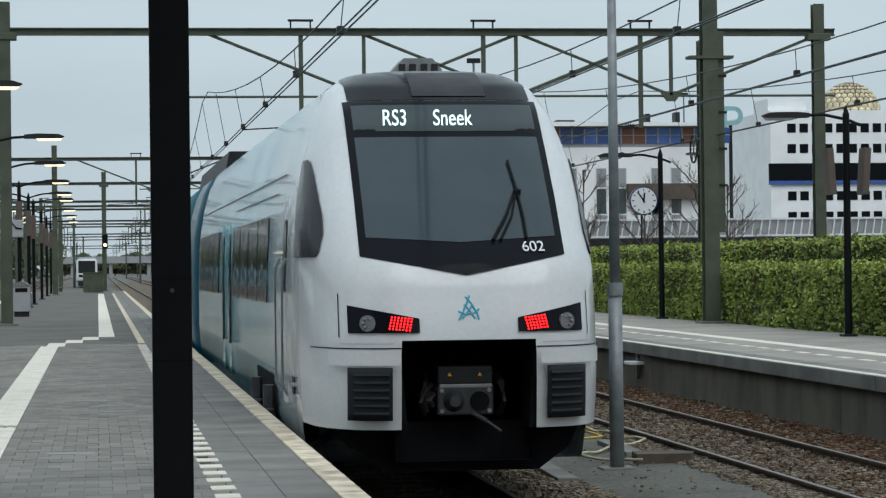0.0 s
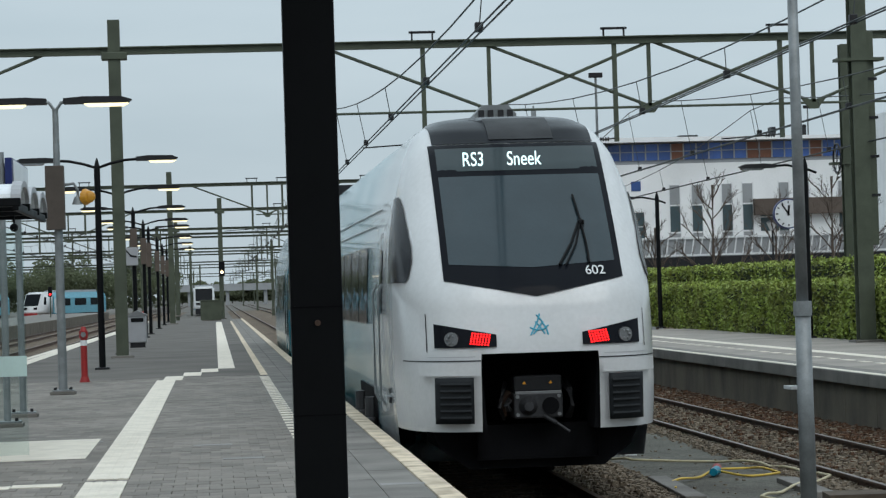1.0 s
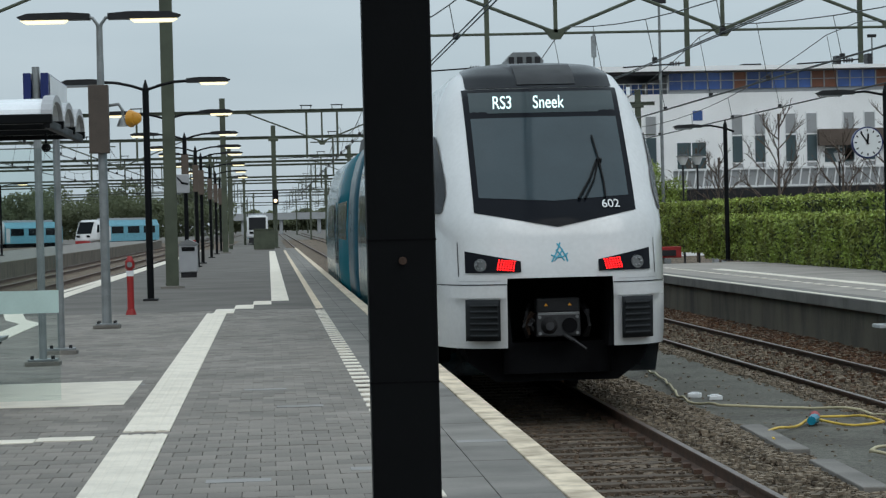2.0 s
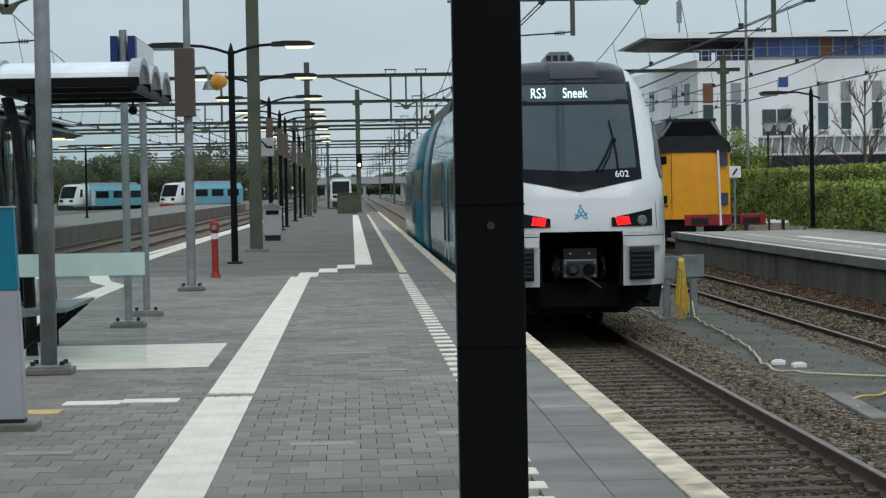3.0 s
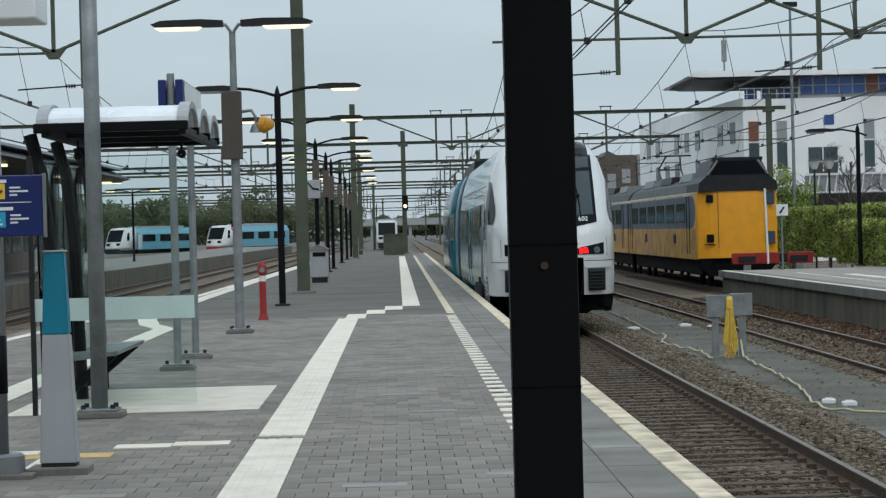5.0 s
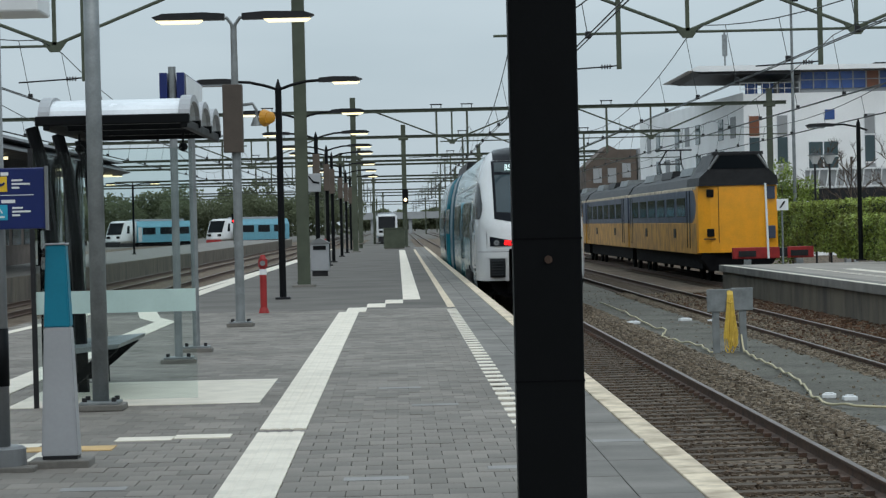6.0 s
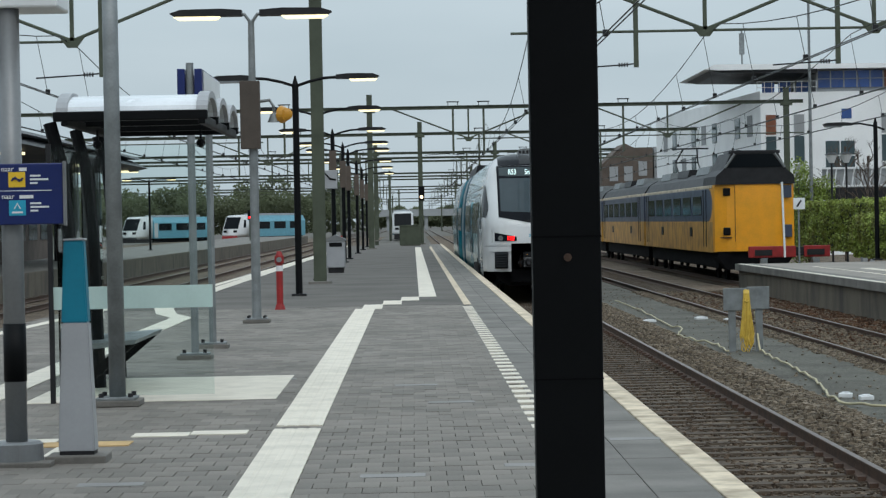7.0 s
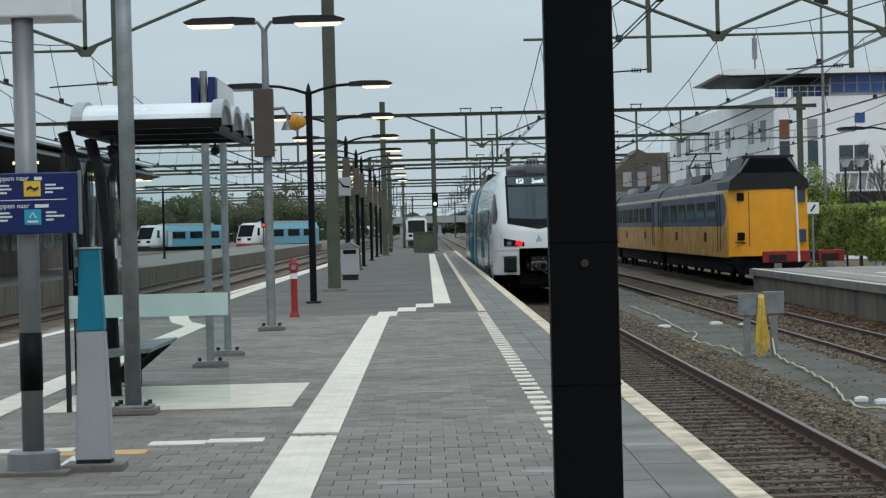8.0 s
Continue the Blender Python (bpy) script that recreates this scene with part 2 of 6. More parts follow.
def train_paint():
    """Pale lacquer that runs into teal away from the cab, with a darker teal skirt and blocky speckle."""
    m = mat("train_side_lacquer", (.57, .59, .60), .16, var=.05, scale=.6, fine=4, bump=0, coat=.3, spec=.4, ior=1.4)
    nt = m.node_tree
    b = nt.nodes["Principled BSDF"]
    src = b.inputs["Base Color"].links[0].from_socket
    tc = nt.nodes.new("ShaderNodeTexCoord")
    sp = nt.nodes.new("ShaderNodeSeparateXYZ")
    nt.links.new(tc.outputs["Object"], sp.inputs[0])

    def rng(sock, a, c):
        r = nt.nodes.new("ShaderNodeMapRange")
        r.inputs["From Min"].default_value, r.inputs["From Max"].default_value = a, c
        nt.links.new(sock, r.inputs[0])
        return r.outputs[0]
    vo = nt.nodes.new("ShaderNodeTexNoise")
    vo.inputs["Scale"].default_value = .9
    nt.links.new(tc.outputs["Object"], vo.inputs["Vector"])
    ad = nt.nodes.new("ShaderNodeMath")
    ad.operation = "MULTIPLY_ADD"
    nt.links.new(vo.outputs[0], ad.inputs[0])
    ad.inputs[1].default_value = 6
    nt.links.new(sp.outputs["Y"], ad.inputs[2])
    last = src
    for f, col in ((rng(ad.outputs[0], 4.2, 9.5), (.16, .38, .44)), (rng(ad.outputs[0], 15, 30), (.010, .11, .15))):
        mx = nt.nodes.new("ShaderNodeMixRGB")
        nt.links.new(f, mx.inputs[0])
        nt.links.new(last, mx.inputs[1])
        mx.inputs[2].default_value = (*col, 1)
        last = mx.outputs[0]
    zz = nt.nodes.new("ShaderNodeMath")
    zz.operation = "MULTIPLY"
    nt.links.new(rng(sp.outputs["Z"], 1.7, .8), zz.inputs[0])
    nt.links.new(rng(ad.outputs[0], 4.4, 8), zz.inputs[1])
    mx = nt.nodes.new("ShaderNodeMixRGB")
    nt.links.new(zz.outputs[0], mx.inputs[0])
    nt.links.new(last, mx.inputs[1])
    mx.inputs[2].default_value = (.01, .12, .15, 1)
    nt.links.new(mx.outputs[0], b.inputs["Base Color"])
    return m


M_SIDE = train_paint()


# ---- building blocks ----
def box(bm, x0, x1, y0, y1, z0, z1, bev=0.0, m=None):
    t = Matrix.LocRotScale(((x0 + x1) / 2, (y0 + y1) / 2, (z0 + z1) / 2), None, (x1 - x0, y1 - y0, z1 - z0))
    if m is not None:
        t = m @ t
    r = bmesh.ops.create_cube(bm, size=1, matrix=t)
    if bev:
        es = list({e for v in r["verts"] for e in v.link_edges})
        bmesh.ops.bevel(bm, geom=es, offset=bev, segments=2, affect="EDGES", profile=.5)
    return bm


def rod(bm, p, q, r, r2=None, n=10):
    p, q = Vector(p), Vector(q)
    d = q - p
    t = Matrix.Translation((p + q) / 2) @ d.to_track_quat("Z", "Y").to_matrix().to_4x4()
    bmesh.ops.create_cone(bm, cap_ends=True, segments=n, radius1=r, radius2=r if r2 is None else r2, depth=d.length, matrix=t)
    return bm


def tube(bm, pts, r, n=6):
    """A bent tube through the given points."""
    rings = []
    pts = [Vector(p) for p in pts]
    for i, p in enumerate(pts):
        d = (pts[min(i + 1, len(pts) - 1)] - pts[max(i - 1, 0)]).normalized()
        q = d.to_track_quat("Z", "Y")
        rings.append([bm.verts.new(p + q @ Vector((r * math.cos(a * math.tau / n), r * math.sin(a * math.tau / n), 0))) for a in range(n)])
    for a, b in zip(rings, rings[1:]):
        for i in range(n):
            bm.faces.new((a[i], a[(i + 1) % n], b[(i + 1) % n], b[i]))
    bm.faces.new(rings[0][::-1])
    bm.faces.new(rings[-1])
    return bm


def ball(bm, c, r, sub=2, squash=(1, 1, 1)):
    bmesh.ops.create_icosphere(bm, subdivisions=sub, radius=r, matrix=Matrix.Translation(c) @ Matrix.Diagonal((*squash, 1)))
    return bm


def prism(bm, outline, a, b, axis="y"):
    """An outline in two axes, drawn out along the third from a to b."""
    def at(p, s):
        return {"y": (p[0], s, p[1]), "x": (s, p[0], p[1]), "z": (p[0], p[1], s)}[axis]
    lo, hi = [bm.verts.new(at(p, a)) for p in outline], [bm.verts.new(at(p, b)) for p in outline]
    n = len(outline)
    for i in range(n):
        bm.faces.new((lo[i], lo[(i + 1) % n], hi[(i + 1) % n], hi[i]))
    bm.faces.new(lo[::-1])
    bm.faces.new(hi)
    bmesh.ops.recalc_face_normals(bm, faces=bm.faces)
    return bm


def mesh_of(name, bm, material, smooth=False):
    me = bpy.data.meshes.new(name)
    bm.to_mesh(me)
    bm.free()
    me.materials.append(material)
    if smooth:
        me.shade_smooth()
    return me


def part(name, bm, material, parent=None, label="", smooth=False):
    ob = new(name, mesh_of(name, bm, material, smooth))
    ob.parent = parent
    return tagged(ob, label)


def thing(name, label, category, at=(0, 0, 0), group="", turn=0, kind=""):
    e = new(name)
    e.matrix_basis = pose(*at, 0, 0, turn)
    return tagged(e, label, category, group, kind)


def setting(name, bm, material, label="", smooth=False):
    return tagged(part(name, bm, material, None, label, smooth), kind="structure", category=name.split("_")[0])


def B():
    return bmesh.new()


def lettering(name, text, size, material, parent, m, label=""):
    cu = bpy.data.curves.new(name, "FONT")
    cu.body, cu.size, cu.extrude, cu.align_x, cu.align_y = text, size, .004, "CENTER", "CENTER"
    tmp = new("tmp_text", cu)
    me = bpy.data.meshes.new_from_object(tmp.evaluated_get(bpy.context.evaluated_depsgraph_get()))
    bpy.data.objects.remove(tmp)
    bpy.data.curves.remove(cu)
    me.materials.clear()
    me.materials.append(material)
    ob = new(name, me)
    ob.parent, ob.matrix_basis = parent, m
    return tagged(ob, label)


def leaves(name, material, parent, spots, size, rnd, kind="stuff"):
    """Many small tilted leaf quads at the given spots, in one mesh."""
    n = len(spots)
    p = np.asarray(spots, float)
    a = rnd.normal(size=(n, 3))
    a /= np.linalg.norm(a, axis=1)[:, None]
    b = np.cross(a, rnd.normal(size=(n, 3)))
    b /= np.linalg.norm(b, axis=1)[:, None]
    s = size * rnd.uniform(.6, 1.3, (n, 1))
    co = np.stack([p - a * s, p + b * s * .6, p + a * s, p - b * s * .6], 1).reshape(-1, 3)
    me = bpy.data.meshes.new(name)
    me.from_pydata(co.tolist(), [], np.arange(4 * n).reshape(-1, 4).tolist())
    me.materials.append(material)
    ob = new(name, me)
    ob.parent = parent
    return tagged(ob, kind=kind)

# ---- setting ----
GAP = -.93                          # ground level beside the tracks
bm = B()
box(bm, -2500, 2500, -400, 4500, -1.4, GAP - .04)
setting("ground", bm, M_GROUND, "bare ground around the tracks")
bm = B()
for x0, x1, y0, y1 in ((1.9, 10.42, -34, 82), (1.9, 40, 82, 420), (-13.4, -6.6, -34, 60), (-40, -4.9, 60, 420)):
    bmesh.ops.create_grid(bm, x_segments=16, y_segments=120, size=.5, matrix=Matrix.LocRotScale(((x0 + x1) / 2, (y0 + y1) / 2, GAP - .02), None, (x1 - x0, y1 - y0, 1)))
for v in bm.verts:
    v.co.z += .035 * noise.noise(v.co * .9) + .018
setting("ballast", bm, M_BALLAST, "brown weathered track ballast")
bm = B()
bmesh.ops.create_grid(bm, x_segments=6, y_segments=90, size=.5, matrix=Matrix.LocRotScale((6.2, 62, GAP + .075), None, (1.85, 92, 1)))
for v in bm.verts:
    v.co.x += .12 * noise.noise(v.co * 1.3)
    v.co.z += .015 * noise.noise(v.co * 2)
setting("track_path", bm, M_PATH, "grey-green gravel path between the tracks")

# the platform the camera stands on: body narrows where the dark paving begins
EDGE = 1.89
LEFT = [(-34, -6.9), (30, -6.6), (45, -6.1), (60, -5.4), (90, -5.1), (170, -4.6)]
bm = B()
prism(bm, [(x, y) for y, x in LEFT] + [(EDGE - .35, 170), (EDGE - .35, -34)], -1.2, -.06, "z")
setting("platform", bm, M_CONC, "concrete station platform")
bm = B()
prism(bm, [(x, y) for y, x in LEFT if y > 50] + [(EDGE - .9, 170), (EDGE - .9, 46.0), (-6.05, 46.0)], -.06, .0, "z")
setting("platform_far_paving", bm, M_PAVE2, "dark grey tiled far half of the platform")
bm = B()
for k in range(204):
    y = -34 + k
    for a, b in ((.9, .56), (.555, .2)):
        box(bm, EDGE - a, EDGE - b, y + .004, y + .996, -.07, .0 if (k * 7 + int(a * 10)) % 3 else -.002, .003)
setting("platform_edge_slab", bm, M_SLAB, "smooth concrete platform edge slabs")
bm = B()
for k in range(204):
    y = -34 + k
    box(bm, EDGE - .19, EDGE, y + .004, y + .996, -.12, .004, .008)
setting("edge_line", bm, M_CREAM, "worn cream edge stones")
bm = B()
box(bm, EDGE - .34, EDGE - .12, -34, 170, -1.2, -.12)
setting("platform_wall", bm, M_WALLC, "stained concrete platform face")
bm = B()
for (y0, x0), (y1, x1) in zip(LEFT, LEFT[1:]):
    prism(bm, [(x0 + .05, y0), (x1 + .05, y1), (x1 + .25, y1), (x0 + .25, y0)], .001, .006, "z")
setting("edge_line_far", bm, M_WHITE, "white line along the other platform edge")

# white markings
bm = B()
def flat(x0, x1, y0, y1, h=.006):
    box(bm, x0, x1, y0, y1, -.02, h, .002)
for y0, y1 in ((-20, 18.75), (19.05, 44.6)):
    ribs = [(-1.078, -.02), (-1.078, .007)]
    for k in range(4):
        x = -1.072 + .0875 * k
        ribs += [(x, .011), (x + .052, .011), (x + .060, .0075), (x + .078, .0075)]
    prism(bm, ribs + [(-.722, .007), (-.722, -.02)], y0, y1)
setting("guide_strip", bm, M_WHITE, "white ribbed tactile guide strip")
bm = B()
for k in range(3):
    flat(-.96 + .34 * k, -.60 + .34 * k, 44.65 + 2.2 * k, 46.9 + 2.2 * k)
setting("guide_steps", bm, M_WHITE, "stepped white guide tiles")
bm = B()
for k in range(40):
    flat(.08 - .0012 * k, .44 - .0016 * k, 51.3 + 2.5 * k, 53.78 + 2.5 * k)
setting("guide_strip_far", bm, M_WHITE, "white guide strip on the far platform")
bm = B()
for k in range(49):
    y = 46.1 + 2.2 * k
    flat(.90, 1.04, y, y + 2.18, .003)
setting("safety_line_far", bm, M_CREAM, "faded beige safety line")
bm = B()
flat(-3.5, -1.25, 22.1, 25.5, .004)
setting("shelter_floor_patch", bm, M_WHITE, "pale floor patch beneath the shelter")
bm = B()
for k in range(2):
    flat(-2.11 + .425 * k, -1.69 + .425 * k, 18.35 + .1 * k, 18.66 + .1 * k)
    flat(-3.4 + .4 * k, -3.02 + .4 * k, 18.0, 18.3)
flat(-2.55, -2.35, 16.9, 17.6)
setting("short_line", bm, M_WHITE, "short white boarding line")
bm = B()
for k in range(3):
    flat(-3.0 + .32 * k, -2.69 + .32 * k, 17.65, 18.0)
setting("ochre_tile", bm, M_OCHRE, "row of ochre paving tiles")
bm = B()
for (y0, x0), (y1, x1) in zip([(10, -3.95), (42, -3.95), (44, -4.4), (47, -4.75), (50, -4.85), (60, -4.85), (90, -4.75), (150, -4.4)], [(42, -3.95), (44, -4.4), (47, -4.75), (50, -4.85), (60, -4.85), (90, -4.75), (150, -4.4)]):
    prism(bm, [(x0 - .18, y0), (x1 - .18, y1), (x1 + .18, y1), (x0 + .18, y0)], .001, .008, "z")
setting("guide_strip_other", bm, M_WHITE, "white guide strip near the other edge")

# platform across the tracks, with its retaining wall, hedge behind
bm = B()
box(bm, 10.62, 18, -34, 79.6, -1.2, 0)
setting("platform_across", bm, mat("pale_asphalt", (.29, .26, .23), .85, var=.3, scale=.7), "beige-grey platform across the tracks")
bm = B()
for k in range(57):
    y = -34 + 2 * k
    box(bm, 10.44, 10.62, y + .008, y + 1.992, -1.2, -.22, .006)
box(bm, 10.44, 18, 79.6, 79.8, -1.2, -.2)
setting("platform_across_wall", bm, M_WALLC, "stained concrete slabs of the platform wall")
bm = B()
for k in range(57):
    y = -34 + 2 * k
    box(bm, 10.32, 10.9, y + .004, y + 1.996, -.2, .004, .01)
setting("platform_across_coping", bm, M_CONC, "concrete coping of the far platform")
bm = B()
flat(10.36, 10.5, -34, 79.7, .012)
flat(12.55, 12.9, -34, 70, .008)
for k in range(90):
    flat(11.75, 11.9, -34 + 1.2 * k, -33.4 + 1.2 * k, .008)
setting("platform_across_marking", bm, M_WHITE, "white lines and dashes on the far platform")

# island platform to the left with canopy
bm = B()
box(bm, -22, -13.9, -34, 320, -1.2, .0)
setting("platform_island", bm, M_CONC, "grey island platform")
bm = B()
for k in range(118):
    box(bm, -13.9, -13.7, -34 + 3 * k + .01, -31.01 + 3 * k, -1.2, .0, .006)
setting("platform_island_wall", bm, M_WALLC, "stained concrete wall of the island platform")


# ---- tracks ----
def rail_profile():
    return [(-.07, 0), (.07, 0), (.07, .012), (.012, .035), (.012, .115), (.036, .125), (.036, .15), (-.036, .15), (-.036, .125), (-.012, .115), (-.012, .035), (-.07, .012)]


def build_track(x, y0, y1, sleepers, label):
    tk = thing("railway_track", label, "track", (x, 0, RAIL - .15), "railway tracks")
    for s in (-.7525, .7525):
        rl = part("rail", prism(B(), [(s + a, b) for a, b in rail_profile()], y0, y1), M_RUST, tk, "rusty steel rail")
        bm = B()
        box(bm, s - .03, s + .03, y0, y1, .149, .152)
        part("rail_head", bm, M_RAILTOP, rl, "bright worn running surface")
    bm = B()
    prism(bm, [(-.13, -.1), (.13, -.1), (.10, .0), (-.10, .0)], -1.25, 1.25, "x")
    me = mesh_of("sleeper", bm, M_SLEEPER)
    if sleepers:
        bm = B()
        for k in range(min(sleepers, 90)):
            for s in (-.7525, .7525):
                for o in (-.1, .1):
                    box(bm, s + o - .04, s + o + .04, max(y0, 9) + .6 * k - .06, max(y0, 9) + .6 * k + .06, 0, .045)
        tagged(part("rail_clip", bm, M_RUST, tk), kind="stuff")
    for k in range(sleepers):
        ob = new("sleeper", me)
        ob.parent, ob.location = tk, (0, max(y0, 9) + .6 * k, 0)
    return tk


RAIL, TRACK = -.76, 3.42

# ---- the departing train: local x across, y along (0 at the cab's shoulder), z from the rail head ----
SECTION = [(.0, 4.30), (.5, 4.29), (.82, 4.235), (1.03, 4.09), (1.18, 3.80), (1.30, 3.36), (1.37, 2.9), (1.41, 2.2), (1.41, 1.2), (1.385, .75), (1.34, .42)]


def half_width(z):
    for (a, za), (b, zb) in zip(SECTION, SECTION[1:]):
        if zb <= z <= za:
            return a + (b - a) * (za - z) / (za - zb)
    return 0.0 if z > 4.30 else 1.34


def lerp(z, table):
    for (z0, a), (z1, b) in zip(table, table[1:]):
        if z <= z1:
            return a + (b - a) * max(0, (z - z0)) / (z1 - z0)
    return table[-1][1]


NOSE = [(.3, -1.72), (.9, -1.86), (1.35, -1.9), (1.7, -1.9), (2.28, -1.75), (2.9, -1.2), (3.5, -.62), (3.86, -.25), (4.08, .12), (4.2, .45), (4.27, .8), (4.3, 1.2)]
SHOULDER = [(.3, -.25), (1.0, -.3), (2.2, -.2), (2.9, .0), (3.4, .28), (3.8, .55), (4.1, .85), (4.3, 1.3)]


def nose_y(x, z):
    w = max(half_width(min(z, 4.29)), .05)
    s = min(1, abs(x) / w)
    yc, ys = lerp(z, NOSE), lerp(z, SHOULDER)
    return yc + (ys - yc) * (1 - (1 - s ** 5) ** .5)


def skin_x(y, z):
    """Half width of the cab's skin at y along and z up."""
    yc, ys = lerp(z, NOSE), lerp(z, SHOULDER)
    f = max(0.0, min(1.0, (y - yc) / (ys - yc)))
    return half_width(z) * (1 - (1 - f) ** 2) ** .2


def patch(x0, x1, low, high, nx, nz, lift=0.0, thick=0.0):
    """A piece of the curved nose between x0 and x1 and between two height curves, lifted off it by lift."""
    bm = B()
    rows = []
    for i in range(nx + 1):
        x = x0 + (x1 - x0) * i / nx
        col = []
        for j in range(nz + 1):
            z = low(x) + (high(x) - low(x)) * j / nz
            w = half_width(min(z, 4.29))
            xx = max(-w, min(w, x))
            y = nose_y(xx, z)
            col.append(bm.verts.new((xx * (1 + lift * .3), y - lift, z + (lift if z > 3.6 else 0))))
        rows.append(col)
    for a, b in zip(rows, rows[1:]):
        for j in range(nz):
            bm.faces.new((a[j], b[j], b[j + 1], a[j + 1]))
    if thick:
        g = bmesh.ops.extrude_face_region(bm, geom=list(bm.faces))
        vs = [v for v in g["geom"] if isinstance(v, bmesh.types.BMVert)]
        bmesh.ops.translate(bm, verts=vs, vec=(0, -thick, 0))
    bmesh.ops.recalc_face_normals(bm, faces=bm.faces)
    return bm


def shell():
    """The white cab: an even grid over the nose, cut away for the coupler bay."""
    bm = B()
    zs = [.82, .95, 1.1, 1.3, 1.5, 1.63, 1.75, 1.9, 2.1, 2.28, 2.45, 2.6, 2.75, 2.9, 3.05, 3.2, 3.35, 3.5, 3.65, 3.8, 3.9, 4.0, 4.08, 4.15, 4.2, 4.24, 4.27]
    ss = [i / 24 for i in range(-24, 25)]
    grid = []
    for z in zs:
        w = half_width(z)
        row = []
        for s in ss:
            s2 = math.copysign(abs(s) ** .6, s)
            x = w * s2
            if z < 1.63 and abs(abs(x) - .62) < .045:
                x = math.copysign(.62, x)
            row.append(bm.verts.new((x, nose_y(x, z), z)))
        grid.append(row)
    for a, b in zip(grid, grid[1:]):
        for i in range(len(ss) - 1):
            if b[i].co.z <= 1.631 and abs(a[i].co.x + a[i + 1].co.x) / 2 < .62:
                continue
            bm.faces.new((a[i], a[i + 1], b[i + 1], b[i]))
    bmesh.ops.recalc_face_normals(bm, faces=bm.faces)
    return bm


def hull(y0, y1, raked=False, top=None):
    """Rounded car body between y0 and y1; raked follows the cab's shoulder at y0."""
    bm = B()
    prof = [(-x, z) for x, z in SECTION[::-1]] + SECTION[1:]
    a = [bm.verts.new((x, lerp(z, SHOULDER) if raked else y0, z)) for x, z in prof]
    b = [bm.verts.new((x, y1, z)) for x, z in prof]
    for i in range(len(prof) - 1):
        bm.faces.new((a[i], a[i + 1], b[i + 1], b[i]))
    bm.faces.new(b)
    if not raked:
        bm.faces.new(a[::-1])
    bm.faces.new((a[0], b[0], b[-1], a[-1]))
    bmesh.ops.recalc_face_normals(bm, faces=bm.faces)
    return bm


def side_panel(bm, side, y0, y1, z0, z1, lift=.012, rim=.02):
    """A rounded panel lying on the car's flank."""
    r = min(.12, (y1 - y0) / 3)
    ring = []
    for cy, cz, a0 in ((y1 - r, z1 - r, 0), (y0 + r, z1 - r, 90), (y0 + r, z0 + r, 180), (y1 - r, z0 + r, 270)):
        for k in range(4):
            a = radians(a0 + k * 30)
            ring.append((cy + r * math.cos(a), cz + r * math.sin(a)))
    outer = [bm.verts.new((side * (half_width(z) + lift), y, z)) for y, z in ring]
    inner = [bm.verts.new((side * (half_width(z) - .02), y, z)) for y, z in ring]
    n = len(ring)
    for i in range(n):
        bm.faces.new((outer[i], outer[(i + 1) % n], inner[(i + 1) % n], inner[i]))
    c = bm.verts.new((side * (half_width((z0 + z1) / 2) + lift), (y0 + y1) / 2, (z0 + z1) / 2))
    for i in range(n):
        bm.faces.new((outer[i], outer[(i + 1) % n], c))
    bmesh.ops.recalc_face_normals(bm, faces=bm.faces)


def bogie_parts(parent, y, width=1.0):
    for s in (-1, 1):
        bm = B()
        box(bm, s * 1.02 - .08, s * 1.02 + .08, y - 1.6, y + 1.6, .42, .68, .03)
        for k in (-1.15, 1.15):
            box(bm, s * 1.08 - .12, s * 1.08 + .12, y + k - .2, y + k + .2, .3, .62, .03)
        part("bogie_frame", bm, M_UNDER, parent)
    for k in (-1.2, 1.2):
        bm = B()
        for s in (-1, 1):
            rod(bm, (s * .66, y + k, .44), (s * .8, y + k, .44), .44, n=24)
        rod(bm, (-.7, y + k, .44), (.7, y + k, .44), .08)
        part("wheelset", bm, M_STEEL, parent)


LED = mesh_of("led", ball(B(), (0, 0, 0), .0105, 1), M_REDLED)


